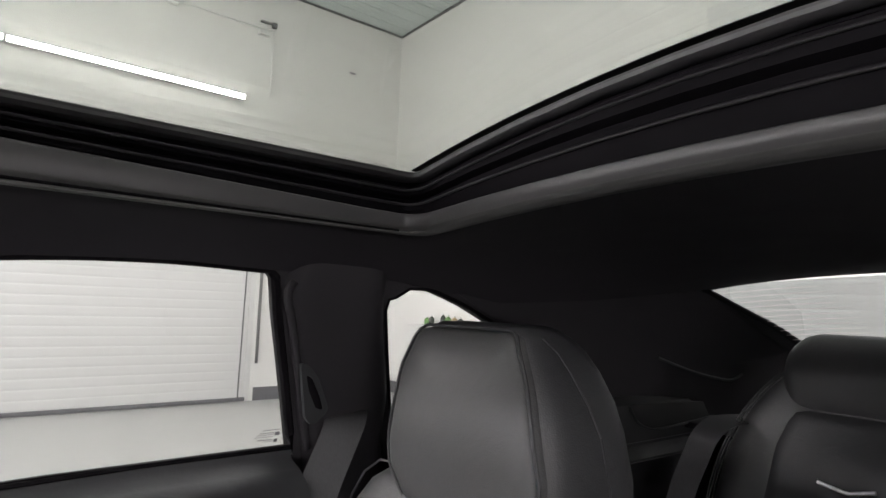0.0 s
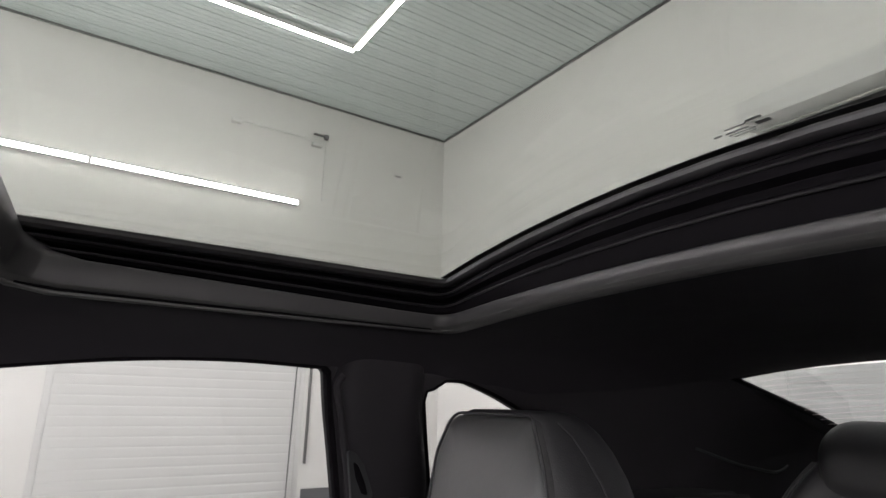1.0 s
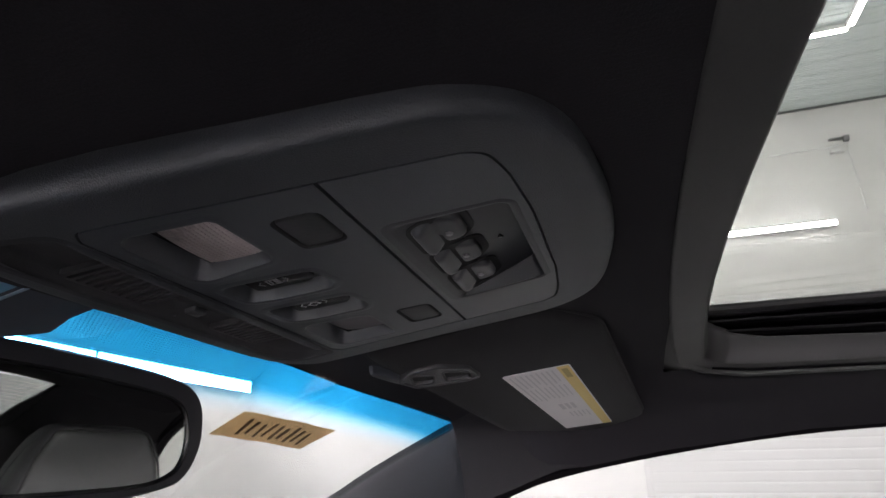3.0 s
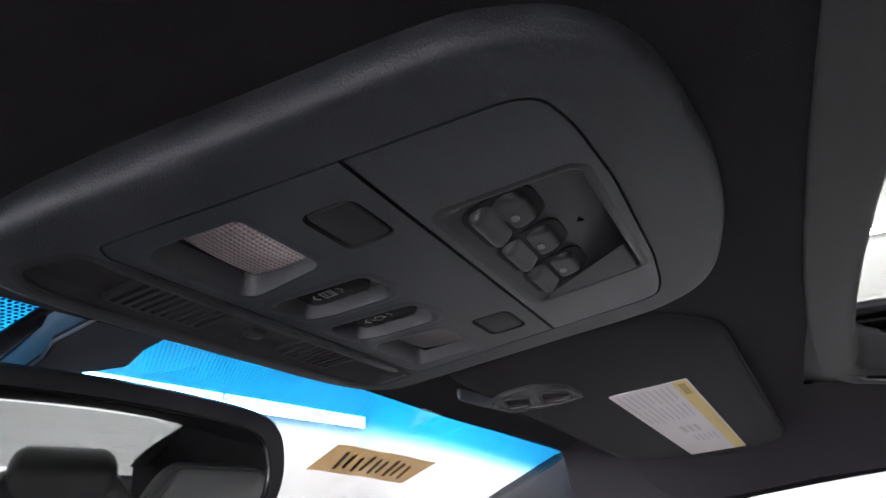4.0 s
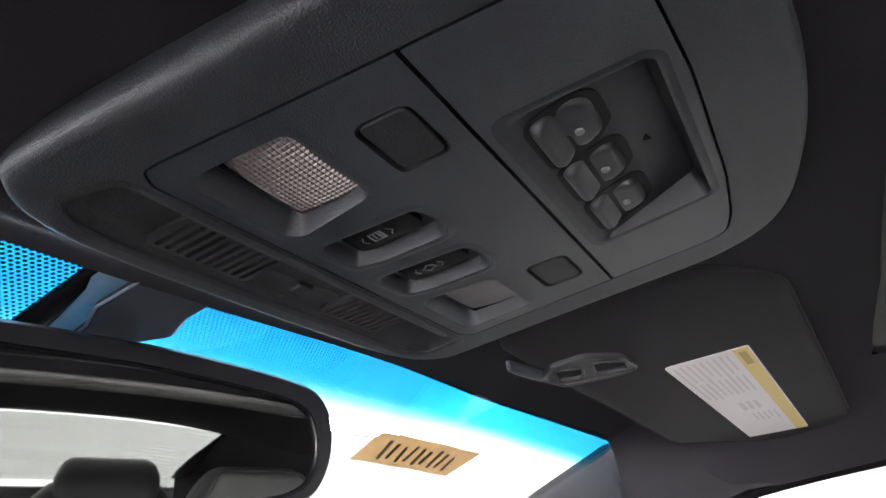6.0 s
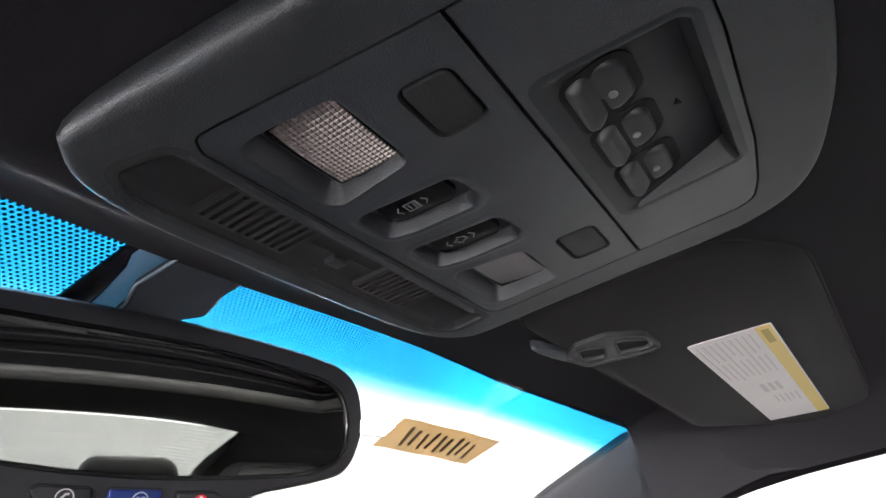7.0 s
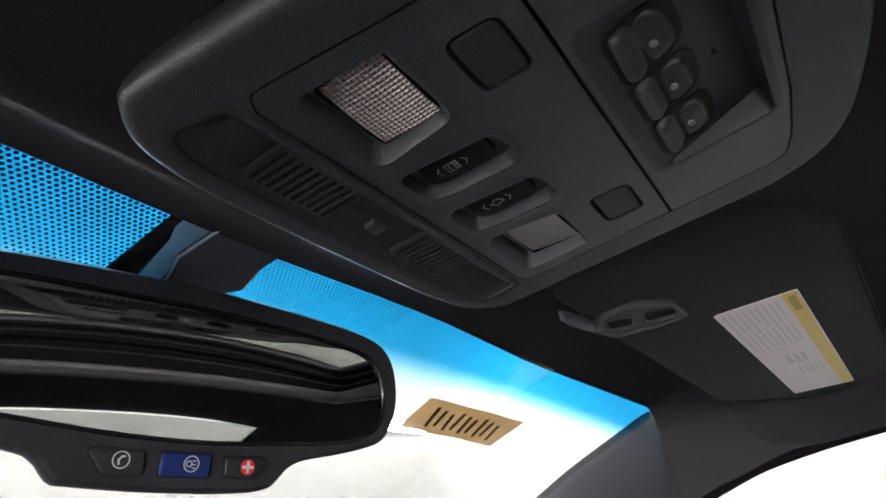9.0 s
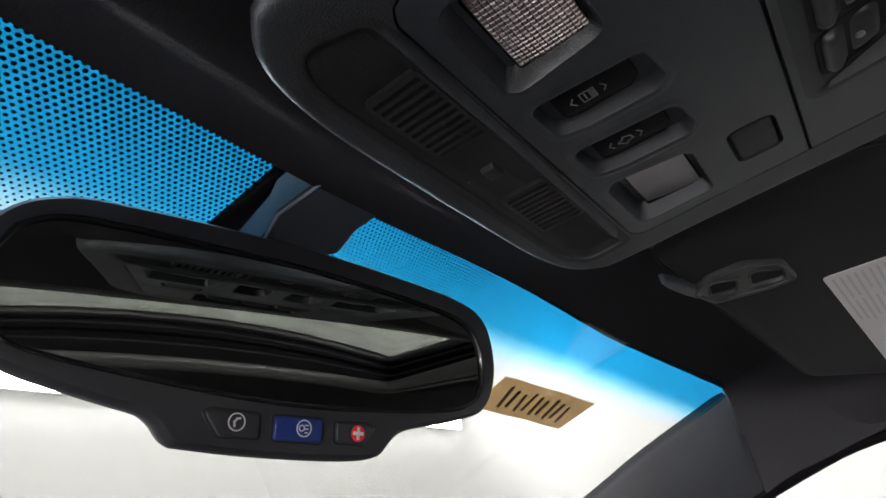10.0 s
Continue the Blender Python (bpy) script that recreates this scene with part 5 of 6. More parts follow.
        return [(p[0], p[1], w * min(1.0, key_floor(q[1]) / 0.004)) for p, q in zip(inset(rec, d), rec)]

    rings = [rim(-0.0026, -0.00005), rim(-0.0018, -0.00025), rim(-0.0010, -0.0004), rim(-0.0003, -0.0003), rim(0.0004, 0.0)]
    rings = [[(a, b, c - 0.00004) for a, b, c in ring] for ring in rings]
    for t in (0.04, 0.12, 0.5, 0.88, 0.97, 1.0):
        rings.append([(a[0] + (b[0] - a[0]) * t, a[1] + (b[1] - a[1]) * t, key_floor(b[1]) * t ** 1.15) for a, b in zip(rec, low)])
    # same moulding as the rear panel, coloured darker for the shade inside
    part("key_recess", loft(rings, cap_last=True), M_PANEL_SHADE, top)
    for i, cx in enumerate((-0.0222, 0.0020, 0.0268)):
        rocker("sunroof_key", cx, i == 0, top)
    # black triangle in place of the shade inside a small dimple
    tri = [(0.0025, -0.0372), (0.0035, -0.0400), (-0.0002, -0.0390)]
    part("arrow_dimple_shade", slab(tri, 0.010, 0.0076, 0.0002, 1), M_GLOSS, top, "small black plate for the shade in an arrow dimple")


# ---- the sun visor ----
def plane_frame(o, along, normal):
    o, ex, n = Vector(o), Vector(along).normalized(), Vector(normal).normalized()
    ex = (ex - n * ex.dot(n)).normalized()
    ey = n.cross(ex)
    return Matrix(((ex.x, ey.x, n.x, o.x), (ex.y, ey.y, n.y, o.y), (ex.z, ey.z, n.z, o.z), (0, 0, 0, 1)))


def build_visor():
    m = plane_frame((0.2474, 0.1309, 1.3133), (0.2424, -0.0224, -0.0289), (0.133, 0.183, 0.974))
    inv = m.inverted()

    def loc(x, y, z):
        p = inv @ Vector((x, y, z))
        return (p.x, p.y)

    top = holder("sun_visor", m)
    tagged(top, "black vinyl sun visor folded up, with a warning label", "sun visor")
    out = round_poly(mm([(-133, 63), (195, 59), (296, -14), (312, -88), (-55, -92), (-114, -58)]), [0.028, 0.035, 0.07, 0.03, 0.06, 0.06], 8)
    rings = []
    for d, w in ((0.010, 0.0165), (0.004, 0.0155), (0.001, 0.0125), (0.0, 0.0085), (0.001, 0.0045), (0.004, 0.0012), (0.010, 0.0)):
        rings.append(at_level(inset(out, d), w))
    part("pad", loft(rings, cap_first=True, cap_last=True), M_VISOR, top)
    part("seam_bead", tube(at_level(inset(out, 0.0008), 0.0045), 0.0013, 8, closed=True), M_VISOR, top, "raised seam round the edge")
    q = [loc(*p) for p in ((0.2474, 0.1309, 1.3133), (0.4897, 0.1085, 1.2844), (0.5117, 0.0580, 1.2937), (0.2573, 0.0773, 1.3220))]
    lab = holder("warning_label")
    lab.parent = top
    a, d, c, b = [Vector(p) for p in q]
    uv = lambda s, t: tuple(a.lerp(d, s).lerp(b.lerp(c, s), t))
    rim = round_poly([uv(0, 0), uv(1, 0), uv(1, 1), uv(0, 1)], 0.003, 3)
    part("paper", slab(rim, 0.0002, -0.0004, 0.0001, 1), M_PAPER, lab, "white label paper", smooth=False)
    strip = [uv(0.004, 0.80), uv(0.996, 0.80), uv(0.996, 0.98), uv(0.004, 0.98)]
    part("yellow_strip", slab(strip, -0.0003, -0.0006, 0.00005, 1), M_YELLOW, lab, "yellow strip", smooth=False)
    bars = bmesh.new()
    rnd = random.Random(4)
    for r in range(9):
        t = 0.07 + r * 0.078
        spans = [(0.03, 0.20), (0.22, 0.42)] if r % 3 else [(0.03, 0.40)]
        if r > 3:
            spans += [(0.66, 0.78)]
        for s0, s1 in spans:
            s1 -= rnd.random() * 0.04
            loft([at_level([uv(s0, t), uv(s1, t), uv(s1, t + 0.026), uv(s0, t + 0.026)], -0.0003), at_level([uv(s0, t), uv(s1, t), uv(s1, t + 0.026), uv(s0, t + 0.026)], -0.0006)], bars, cap_first=True, cap_last=True)
    for t0, t1 in ((0.33, 0.40), (0.44, 0.50), (0.54, 0.60)):
        loft([at_level([uv(0.50, t0), uv(0.60, t0), uv(0.60, t1), uv(0.50, t1)], w) for w in (-0.0003, -0.0006)], bars, cap_first=True, cap_last=True)
    part("print_bar", bars, M_INK, lab, "grey print", smooth=False)
    bm = loft([at_level([uv(0.03, 0.845), uv(0.14, 0.845), uv(0.14, 0.935), uv(0.03, 0.935)], w) for w in (-0.0005, -0.0007)], cap_first=True, cap_last=True)
    part("symbol", bm, M_INK2, lab, "dull mark on the yellow strip", smooth=False)
    # retaining clip: a plate with two hollows
    cl = round_poly(mm([(-73.5, 48), (-70, 27), (-50, 10), (-20, 9), (-24, 27), (-38, 58), (-62, 63)]), [0.006, 0.012, 0.01, 0.006, 0.012, 0.006, 0.006], 5)
    hol = [round_poly(mm(p), 0.0035, 5) for p in ([(-65, 50), (-54, 37), (-40, 42), (-49, 55)], [(-56, 28), (-40, 13), (-28.5, 15.5), (-37, 33)])]
    clip = holder("visor_clip")
    clip.parent = top
    part("clip_plate", plate(cl, hol, 0.001, -0.0022), M_CLIP, clip, "grey plastic clip")
    part("clip_rim", tube(at_level(resample(inset(cl, 0.0014), 60), -0.0020), 0.0015, 8, closed=True), M_CLIP, clip)
    for h in hol:
        part("opening_rim", tube(at_level(inset(h, -0.001), -0.0022), 0.0010, 6, closed=True), M_CLIP, clip)
    for h in hol:
        part("clip_hollow", slab(inset(h, -0.0005), 0.001, -0.0005, 0.0003, 1), M_DARKGAP, clip)
    tongue = round_poly(mm([(-93, 69), (-92, 66), (-84, 63), (-70, 58), (-58, 57), (-53, 62), (-67, 66), (-84, 69)]), 0.0015, 4)
    part("tongue", slab(tongue, 0.004, -0.0030, 0.0018, 4), M_PANEL, clip, "smooth end of the clip")
    part("hinge_rod", tube([(p[0], p[1], 0.006) for p in (loc(0.128, 0.197, 1.319), loc(0.10, 0.215, 1.322))], 0.004, 8), M_POCKET, top)


# ---- the mirror ----
def build_mirror():
    ex = Vector((0.053, -0.009, -0.003)).normalized()
    n = Vector((-0.1995, -0.978, -0.0615)).normalized()
    ex = (ex - n * ex.dot(n)).normalized()
    ey = n.cross(ex)
    o = Vector((-0.0205, 0.3105, 1.2304))
    m = Matrix(((ex.x, ey.x, n.x, o.x), (ex.y, ey.y, n.y, o.y), (ex.z, ey.z, n.z, o.z), (0, 0, 0, 1)))
    top = holder("rear_view_mirror", m)
    tagged(top, "black rear-view mirror with call buttons on its lower rim", "mirror")
    rim = mm([(-46.8, -10), (-17.8, -11.4), (19, -11.2), (38.6, -9.3), (44.5, -5), (50.5, 1.2), (60, 5), (77, 8.6), (93, 12.4), (105, 17), (112, 26.5), (115, 42), (111, 60.5), (101.5, 71), (86, 75.3), (58, 77.6), (10, 78.8),
              (-43, 76.8), (-84.5, 73.5), (-100, 70), (-111.5, 63), (-118, 52), (-119.5, 38), (-115.5, 22), (-106, 11.5), (-86, 5.6), (-61.7, 0.6), (-57.5, -0.9), (-53.6, -3.8), (-50.4, -7.8)])
    out = resample(spline(rim + rim[:1], 6)[:-1], 180)
    c = (0.0, 0.038)

    def shrink(k, dy=0.0):
        return [(c[0] + (p[0] - c[0]) * k, c[1] + dy + (p[1] - c[1]) * k) for p in out]

    edge = mm([(-109, 55), (-99.5, 61.2), (-82.5, 64), (-41, 66.3), (11.4, 67.8), (73.4, 65.2), (93.6, 60), (101, 50), (103.4, 38), (102, 27.5), (95, 20.2), (75, 14.2), (17, 9.2), (-20, 8.8), (-53, 10.8), (-95, 15.2), (-107, 21), (-112, 32), (-112.5, 45)])
    glass = resample(spline(edge + edge[:1], 6)[:-1], 180)
    rings = [at_level(shrink(0.42, 0.004), -0.046), at_level(shrink(0.70, 0.003), -0.043), at_level(shrink(0.88, 0.001), -0.032), at_level(shrink(0.97), -0.018), at_level(shrink(1.0), -0.008), at_level(inset(out, 0.0006), -0.003), at_level(inset(out, 0.0022), -0.0005), at_level(inset(out, 0.0045), 0.0)]
    hb = loft(rings, cap_first=True)
    filled(inset(out, 0.0045), [glass], 0.0, hb)
    loft([at_level(glass, 0.0), at_level(glass, -0.005)], hb)
    bmesh.ops.remove_doubles(hb, verts=hb.verts[:], dist=0.00002)
    part("housing", hb, M_HOUSING, top)
    part("mirror_glass", slab(inset(glass, 0.0006), -0.006, -0.0012, 0.0008, 2), M_MIRROR, top, "dimming mirror glass", smooth=False)
    part("glass_bead", tube(at_level(inset(glass, 0.0002), -0.0004), 0.0011, 6, closed=True), M_GLOSS, top)

    def button(name, pts, mat, label):
        b = holder(name)
        b.parent = top
        o2 = round_poly(mm(pts), 0.0012, 3)
        part("surround", slab(inset(o2, -0.0008), -0.002, 0.0002, 0.0002, 1), M_DARKGAP, b)
        part("cap", slab(o2, -0.002, 0.0018, 0.0008, 3), mat, b, label)
        return b

    def ring_mark(bm, cx, cy, r, w, z):
        a = [(cx + r * math.cos(2 * math.pi * j / 24), cy + r * math.sin(2 * math.pi * j / 24)) for j in range(25)]
        stroke(a, w, z + 0.0002, -0.0002 * -1, bm)

    z = 0.0018
    b = button("call_button", [(-39.5, 2.6), (-36.4, 4.0), (-18.4, 3.7), (-17.6, -5.0), (-32.9, -5.3)], M_HOUSING, "black call button")
    g = bmesh.new()
    ring_mark(g, -0.0272, 0.0, 0.0031, 0.0005, z)
    stroke([(-0.0279, -0.0015), (-0.0281, 0.0), (-0.0271, 0.0012), (-0.0262, 0.0014)], 0.0008, z + 0.0002, 0.0002, g)
    part("handset_mark", g, M_WHITE, b, "white handset mark", smooth=False)
    b = button("service_button", [(-12.0, 3.8), (9.0, 4.4), (9.1, -5.0), (-11.6, -5.2)], M_BLUE, "blue service button")
    g = bmesh.new()
    ring_mark(g, 0.0006, 0.0, 0.0031, 0.0005, z)
    ring_mark(g, -0.0004, 0.0, 0.0011, 0.0005, z)
    for yy in (0.0012, -0.0002, -0.0016):
        stroke([(0.0012, yy), (0.0022, yy)], 0.0005, z + 0.0002, 0.0002, g)
    part("service_mark", g, M_WHITE, b, "white round mark", smooth=False)
    b = button("emergency_button", [(15.6, 3.6), (31.0, 4.5), (36.0, 3.0), (29.8, -4.3), (16.2, -4.0)], M_HOUSING, "black emergency button")
    part("red_disc", slab([(0.0262 + 0.0034 * math.cos(2 * math.pi * j / 20), 0.0034 * math.sin(2 * math.pi * j / 20)) for j in range(20)], z - 0.0005, z + 0.0002, 0.00005, 1), M_RED, b, "red disc")
    g = bmesh.new()
    stroke([(0.0243, 0), (0.0281, 0)], 0.0014, z + 0.0004, 0.0002, g)
    stroke([(0.0262, -0.0019), (0.0262, 0.0019)], 0.0014, z + 0.0004, 0.0002, g)
    part("cross_mark", g, M_WHITE, b, "white cross", smooth=False)
    # stalk and cover on the windshield
    mount = holder("mirror_mount")
    tagged(mount, "dark plastic mirror mount with a translucent cover on the glass", "mirror mount")
    def zg(x, y):
        return glass_z(x, y) - 0.0008
    def pad(name, pts, depth, mat, label, slope=0.0):
        bm = loft([[(x, y, zg(x, y)) for x, y in pts], [(x, y, zg(x, y) - depth * 0.6 - slope * (y - 0.285)) for x, y in pts], [(p[0], p[1], zg(p[0], p[1]) - depth - slope * (p[1] - 0.285)) for p in inset(pts, 0.002)]], cap_first=True, cap_last=True)
        return part(name, bm, mat, mount, label)

    step = [(-0.0375, 0.309), (-0.0335, 0.3226)]
    curl = [(-0.0441, 0.325), (-0.0456, 0.304), (-0.0485, 0.296)]
    pad("cover", round_poly([(-0.032, 0.280), (0.008, 0.280), (0.004, 0.302), (0.007, 0.318), (-0.012, 0.333), (-0.034, 0.338)] + step[::-1], 0.003, 3), 0.0045, M_PANEL2, "slate grey plastic cover")
    pad("dark_bracket", round_poly([(-0.0520, 0.280), (-0.0466, 0.280)] + curl[::-1] + [(-0.044, 0.346), (-0.059, 0.346), (-0.0574, 0.329)], [0, 0, 0.003, 0.003, 0.004, 0, 0, 0], 3), 0.002, M_GLOSS, "black bracket")
    pad("clear_cover", round_poly([(-0.0464, 0.280), (-0.0322, 0.280)] + step + [(-0.034, 0.342), (-0.0438, 0.344)] + curl, [0, 0, 0.003, 0.003, 0, 0, 0.004, 0.003, 0.003], 3), 0.003, M_SMOKE2, "pale translucent cover")
    part("cover_edge", tube([(x, y, zg(x, y) - 0.0045) for x, y in [(-0.032, 0.281)] + step + [(-0.034, 0.340)]], 0.0008, 6), M_SMOKE2, mount, "pale edge of the cover")
    part("stalk", tube([(-0.03, 0.352, zg(-0.03, 0.352)), (-0.028, 0.354, 1.292), (-0.022, 0.352, 1.275)], 0.010, 14), M_HOUSING, mount)


# ---- paper on the windshield ----
def build_note():
    top = holder("paper_note")
    tagged(top, "brown kraft paper note with handwriting lying on the windshield", "note")
    a, d, c, b = [Vector(p) for p in ((0.2615, 0.378), (0.4285, 0.370), (0.4315, 0.418), (0.2705, 0.4226))]
    uv = lambda s, t: a.lerp(d, s).lerp(b.lerp(c, s), t)

    def up(p, h):
        return (p[0], p[1], glass_z(p[0], p[1]) + 0.0075 + h)

    rows = [[up(uv(i / 8, j / 3), 0.0004 * math.sin(i * 1.7)) for i in range(9)] for j in range(4)]
    part("sheet", strip_surface(rows, 0.0006), M_CARD, top)
    strokes = [[(0.14 + 0.083 * k, 0.20 + 0.05 * (k % 3)), (0.19 + 0.083 * k - 0.02 * (k % 2), 0.80 - 0.06 * (k % 2))] for k in range(9)]
    bm = bmesh.new()
    for s in strokes:
        tube([up(uv(*p), -0.0006) for p in s], 0.0019, 5, bm)
    part("pen_mark", bm, M_MARKER, top, "dark pen strokes")


# ---- seats and belts ----
def section(cx, w, y0, y1, r, z, n=48):
    """A rounded rectangle in plan."""
    return [(p[0], p[1], z) for p in resample(round_poly([(cx - w, y0), (cx + w, y0), (cx + w, y1), (cx - w, y1)], r, 6), n)]


def stacked(levels, cx):
    return loft([section(cx, w, y0, y1, r, z) for z, w, y0, y1, r in levels], cap_first=True, cap_last=True)


def front_seat(name, m, label):
    """A bucket seat; local x across, y ahead, z up; the origin on the floor below its middle."""
    seat = holder(name, m)
    tagged(seat, label, "seat", "front seats")
    # head rest: a leather block that narrows upwards, with a proud front pad
    lv = [(1.00, 0.116, -0.165, -0.008, 0.035), (1.03, 0.124, -0.166, -0.004, 0.045), (1.07, 0.127, -0.163, -0.002, 0.05), (1.12, 0.123, -0.153, -0.002, 0.05), (1.15, 0.115, -0.145, -0.003, 0.046), (1.18, 0.104, -0.132, -0.005, 0.042), (1.20, 0.095, -0.118, -0.008, 0.038), (1.214, 0.086, -0.102, -0.012, 0.032), (1.222, 0.077, -0.088, -0.018, 0.024), (1.226, 0.066, -0.076, -0.024, 0.016)]
    # block in the darker leather: the shade of its sides is coloured in
    part("head_rest", stacked(lv, 0.0), M_LEATHER_DIM, seat, "leather head rest")
    pad = [(-0.077, 1.219), (0.077, 1.219), (0.102, 1.17), (0.121, 1.085), (0.118, 1.055), (0.082, 1.018), (-0.082, 1.018), (-0.118, 1.055), (-0.121, 1.085), (-0.102, 1.17)]
    pad = resample(round_poly(pad, [0.02, 0.02, 0.08, 0.02, 0.02, 0.03, 0.03, 0.02, 0.02, 0.08], 6), 96)

    def front_y(z):
        return lerp_table([(1.0, -0.004), (1.03, 0.0), (1.12, 0.001), (1.17, -0.001), (1.205, -0.006), (1.222, -0.013), (1.232, -0.03)], z)

    rings = []
    for d, k in ((0.0, -0.012), (0.0005, -0.001), (0.004, 0.0035), (0.012, 0.0065), (0.03, 0.009), (0.05, 0.010), (0.075, 0.0105)):
        o = inset(pad, d) if d <= 0.012 else [(p[0] * (1 - d / 0.095), 1.115 + (p[1] - 1.115) * (1 - d / 0.095)) for p in inset(pad, 0.012)]
        rings.append([(p[0], front_y(p[1]) + k, p[1]) for p in o])
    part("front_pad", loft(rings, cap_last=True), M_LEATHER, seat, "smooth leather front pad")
    part("piping", tube([(p[0], front_y(p[1]) + 0.0012, p[1]) for p in inset(pad, -0.002)], 0.0021, 6, closed=True), M_LEATHER_DIM, seat)
    for sx in (-1, 1):
        part("side_seam", tube([(sx * (w + 0.0005), yb, z) for z, w, yb in ((1.03, 0.124, -0.100), (1.07, 0.127, -0.094), (1.12, 0.123, -0.084), (1.15, 0.115, -0.075), (1.18, 0.103, -0.062), (1.20, 0.094, -0.052), (1.214, 0.085, -0.040))], 0.0012, 6), M_LEATHER_DIM, seat)
    # back rest with bolsters
    lv = [(0.45, 0.20, -0.11, 0.06, 0.05), (0.6, 0.235, -0.13, 0.055, 0.06), (0.8, 0.25, -0.145, 0.035, 0.06), (0.92, 0.245, -0.15, 0.022, 0.06), (0.98, 0.225, -0.148, 0.012, 0.06), (1.02, 0.19, -0.14, 0.004, 0.055), (1.045, 0.15, -0.125, -0.01, 0.05), (1.052, 0.12, -0.11, -0.03, 0.03)]
    part("back_rest", stacked(lv, 0.0), M_LEATHER, seat)
    part("shoulder_piping", tube([(x, 0.012 - 0.01 * (abs(x) / 0.2) - 0.01, z + 0.003) for x, z in ((-0.235, 0.955), (-0.222, 0.985), (-0.19, 1.022), (-0.15, 1.046), (-0.1, 1.052), (0.1, 1.052), (0.15, 1.046), (0.19, 1.022), (0.222, 0.985), (0.235, 0.955))], 0.0015, 6), M_LEATHER_DIM, seat)
    lv = [(0.22, 0.2, -0.1, 0.42, 0.05), (0.34, 0.235, -0.1, 0.46, 0.06), (0.44, 0.235, -0.1, 0.46, 0.06), (0.47, 0.21, -0.08, 0.44, 0.05)]
    part("cushion", stacked(lv, 0.0), M_LEATHER, seat)
    return seat


def rear_seat(name, m, label):
    seat = holder(name, m)
    tagged(seat, label, "seat", "rear seats")
    lv = []
    for k in range(17):
        e = -math.cos(math.pi * (0.06 + 0.88 * k / 16))
        g = (1 - abs(e) ** 2.8) ** (1 / 2.8)
        back = 0.042 * max(0.0, e + 0.1) ** 2
        lv.append((1.142 + 0.072 * e, 0.064 + 0.062 * g, -0.060 - 0.062 * g - 0.3 * back, -0.054 + 0.060 * g - back, 0.024 + 0.024 * g))
    part("head_rest", stacked(lv, 0.0), M_LEATHER, seat, "low leather head rest")
    lv = [(0.42, 0.25, -0.12, 0.05, 0.05), (0.7, 0.262, -0.13, 0.035, 0.06), (0.88, 0.255, -0.14, 0.02, 0.06), (0.98, 0.235, -0.145, 0.008, 0.06), (1.06, 0.200, -0.15, -0.002, 0.055), (1.11, 0.165, -0.15, -0.01, 0.05), (1.145, 0.135, -0.14, -0.03, 0.045), (1.155, 0.11, -0.125, -0.05, 0.03)]
    # lighter leather than the centre panel: the back rest's highlight is in the colour
    part("back_rest", stacked(lv, 0.0), M_LEATHER, seat)
    centre = round_poly([(-0.145, 0.46), (0.145, 0.46), (0.150, 0.9), (0.128, 1.02), (0.10, 1.085), (-0.10, 1.085), (-0.128, 1.02), (-0.150, 0.9)], 0.03, 5)
    centre = resample(centre, 80)
    yy = lambda z: lerp_table([(0.42, 0.05), (0.7, 0.035), (0.88, 0.02), (0.98, 0.008), (1.06, -0.002), (1.11, -0.01)], z)
    rings = [[(p[0], yy(p[1]) + k, p[1]) for p in inset(centre, d)] for d, k in ((0.0, -0.02), (0.0005, 0.001), (0.006, 0.005), (0.02, 0.008))]
    part("centre_panel", loft(rings, cap_last=True), M_LEATHER_DIM, seat)
    edge = [(x, yy(z) - 0.004, z) for x, z in ((0.252, 0.75), (0.247, 0.88), (0.226, 0.98), (0.19, 1.06), (0.155, 1.11), (0.125, 1.14))]
    for k in (0.0, 0.006):
        part("edge_piping", tube([(a - k, b + 0.006 + k * 0.5, c) for a, b, c in spline(edge, 4)], 0.0016, 6), M_LEATHER_DIM, seat)
    stitches([(a - 0.012, b + 0.0105, c) for a, b, c in spline(edge, 4)], seat)
    lv = [(0.24, 0.24, -0.05, 0.40, 0.05), (0.40, 0.25, -0.05, 0.44, 0.06), (0.46, 0.23, -0.04, 0.42, 0.05)]
    part("cushion", stacked(lv, 0.0), M_LEATHER, seat)
    bm = bmesh.new()
    tube([(0.057, 0.027, 0.979), (0.019, 0.028, 0.972), (0.012, 0.028, 0.972), (-0.022, 0.027, 0.982)], 0.0030, 6, bm)
    part("emblem", bm, M_CHROME, seat, "thin chrome emblem line")
    return seat


def ribbon(path, across, width, thick):
    """A strap along a path; across: the way its width runs."""
    rows = []
    a = Vector(across).normalized() * width / 2
    for p in spline(path, 6):
        p = Vector(p)
        rows.append([tuple(p - a), tuple(p - a * 0.5), tuple(p), tuple(p + a * 0.5), tuple(p + a)])
    return strip_surface(rows, thick)


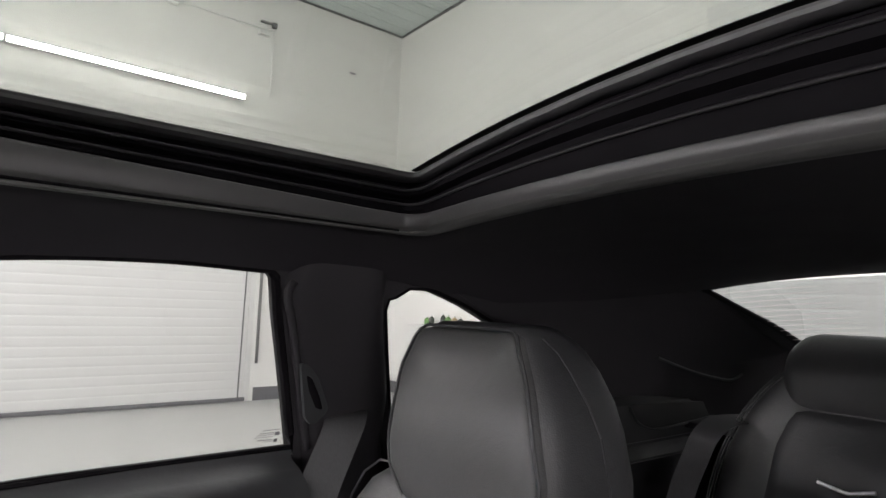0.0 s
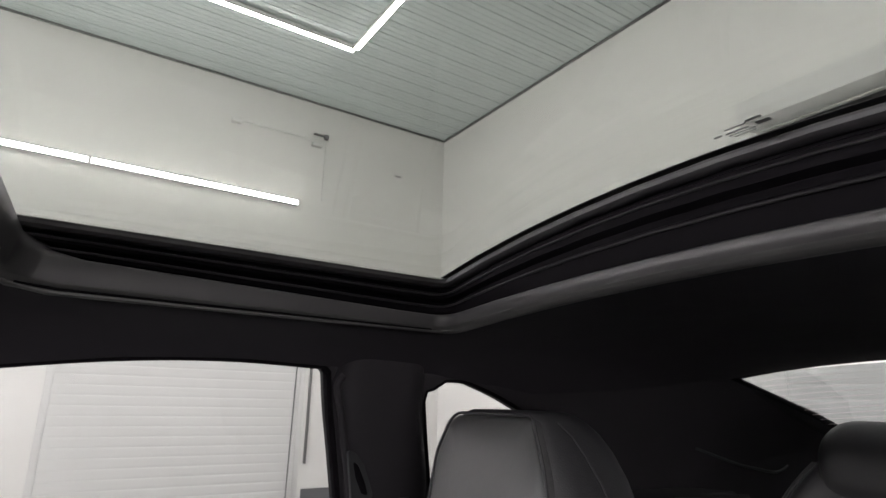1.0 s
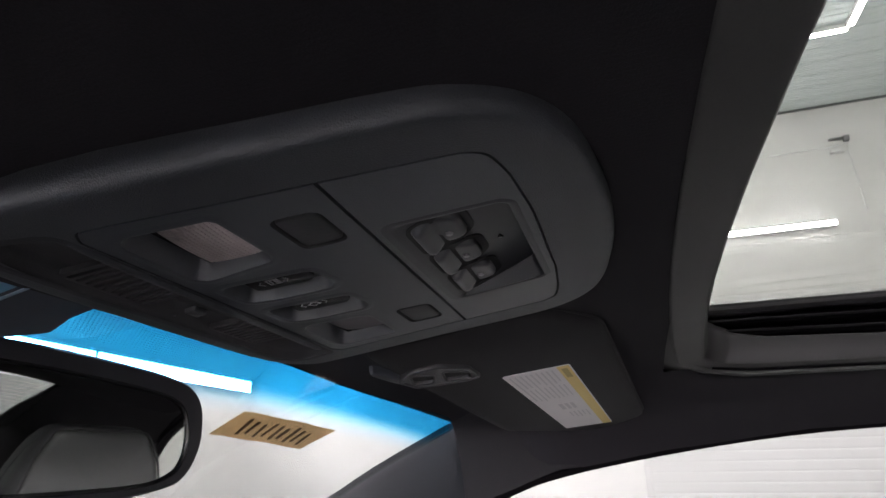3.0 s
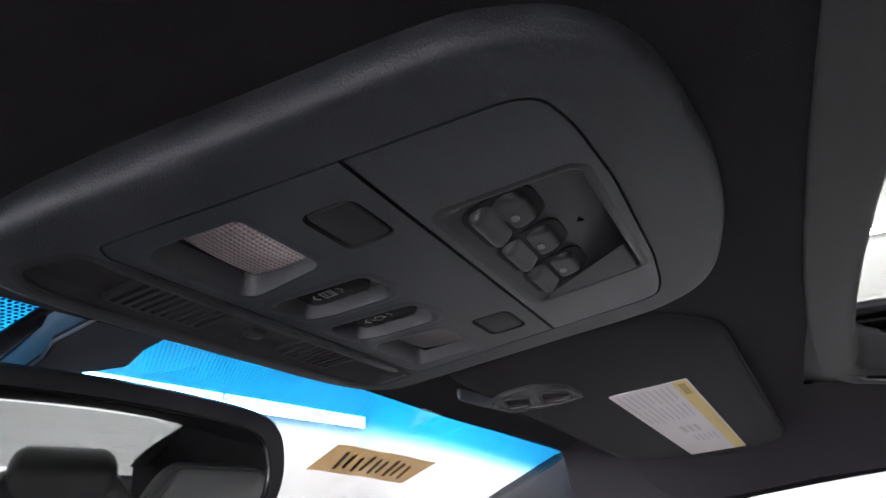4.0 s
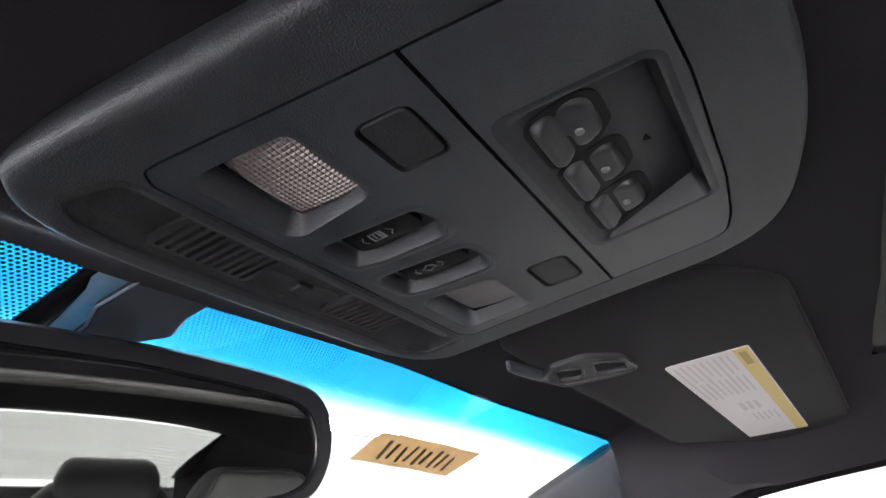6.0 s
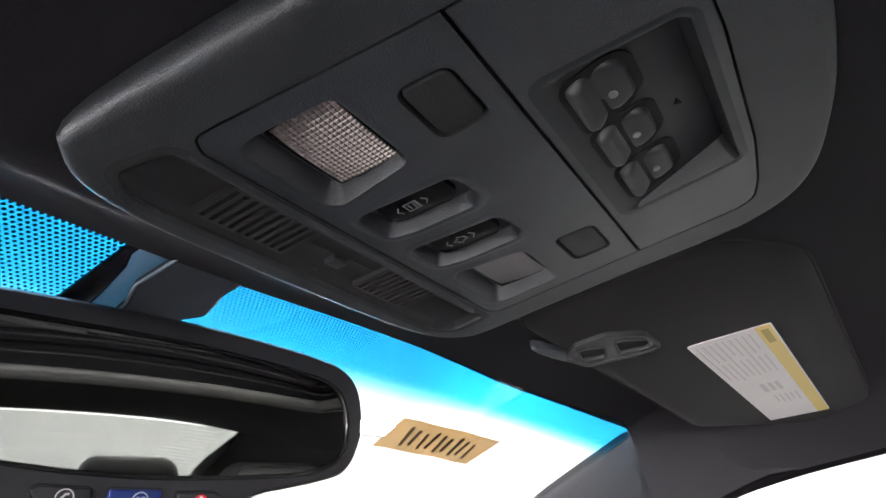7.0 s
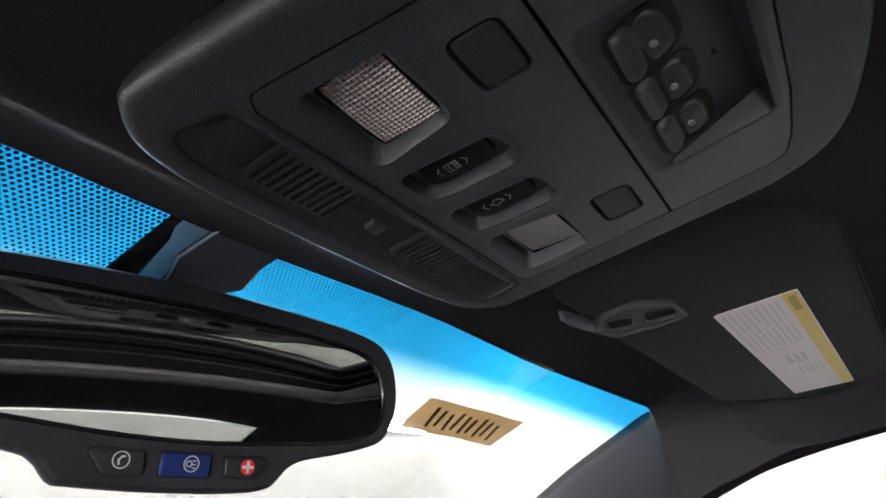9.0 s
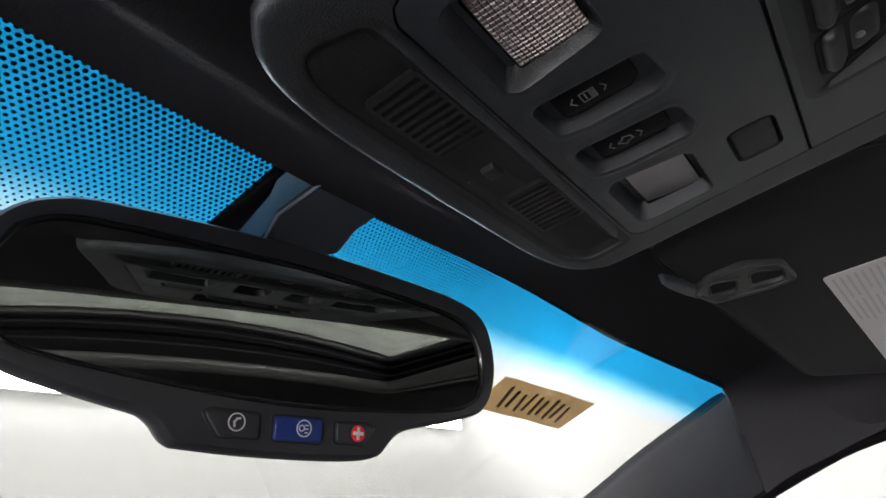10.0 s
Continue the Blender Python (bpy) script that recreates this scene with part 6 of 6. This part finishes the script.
def build_belts():
    top = holder("seat_belt")
    tagged(top, "dark grey webbing seat belt hanging from the pillar", "seat belt")
    part("webbing", ribbon([(0.632, -0.562, 1.088), (0.610, -0.550, 1.082), (0.600, -0.540, 1.066), (0.596, -0.522, 1.030), (0.590, -0.497, 0.980), (0.575, -0.455, 0.88), (0.53, -0.40, 0.75)], (0.35, 0.93, -0.05), 0.060, 0.0014), M_WEB, top)
    ring = round_poly([(-0.464, 1.163), (-0.478, 1.158), (-0.496, 1.139), (-0.522, 1.093), (-0.502, 1.070), (-0.488, 1.084)], [0.004, 0.006, 0.02, 0.01, 0.01, 0.02], 5)
    hole = round_poly([(-0.475, 1.147), (-0.487, 1.139), (-0.503, 1.114), (-0.514, 1.092), (-0.500, 1.098), (-0.485, 1.122)], [0.003, 0.006, 0.01, 0.003, 0.006, 0.01], 4)
    bm = plate(resample(ring, 60), [resample(hole, 40)], -0.0275, -0.020)
    bend(bm, lambda a, b, c: (side_x(b) + c, a, b))
    part("guide_loop", bm, M_TRIM2, top, "dark plastic belt guide")
    # black slab in the loop's hole, in place of the shade inside it
    bm = slab(resample(inset(hole, -0.001), 40), -0.018, -0.0262, 0.0005)
    bend(bm, lambda a, b, c: (side_x(b) + c, a, b))
    part("guide_hole_shade", bm, M_SEAL_SHADE, top)
    top = holder("seat_belt")
    tagged(top, "dark grey webbing belt of the rear seat", "seat belt")
    part("webbing", ribbon([(0.385, -1.30, 1.052), (0.392, -1.2, 1.055), (0.40, -1.15, 1.034), (0.42, -1.145, 0.985), (0.445, -1.14, 0.91), (0.47, -1.1, 0.74)], (1.0, 0.1, 0.2), 0.046, 0.0014), M_WEB, top)


build_sunroof()
build_console()
build_visor()
build_mirror()
build_note()
front_seat("bucket_seat", pose(0.347, -0.533, 0.0), "black leather passenger seat with a tall head rest")
front_seat("bucket_seat", pose(-0.364, -0.62, 0.0), "black leather driver's seat with a tall head rest")
rear_seat("bench_seat", pose(0.19, -1.235, 0.005), "black leather rear seat with a low head rest")
rear_seat("bench_seat", pose(-0.335, -1.235, 0.0), "black leather rear seat beside the other")
build_belts()
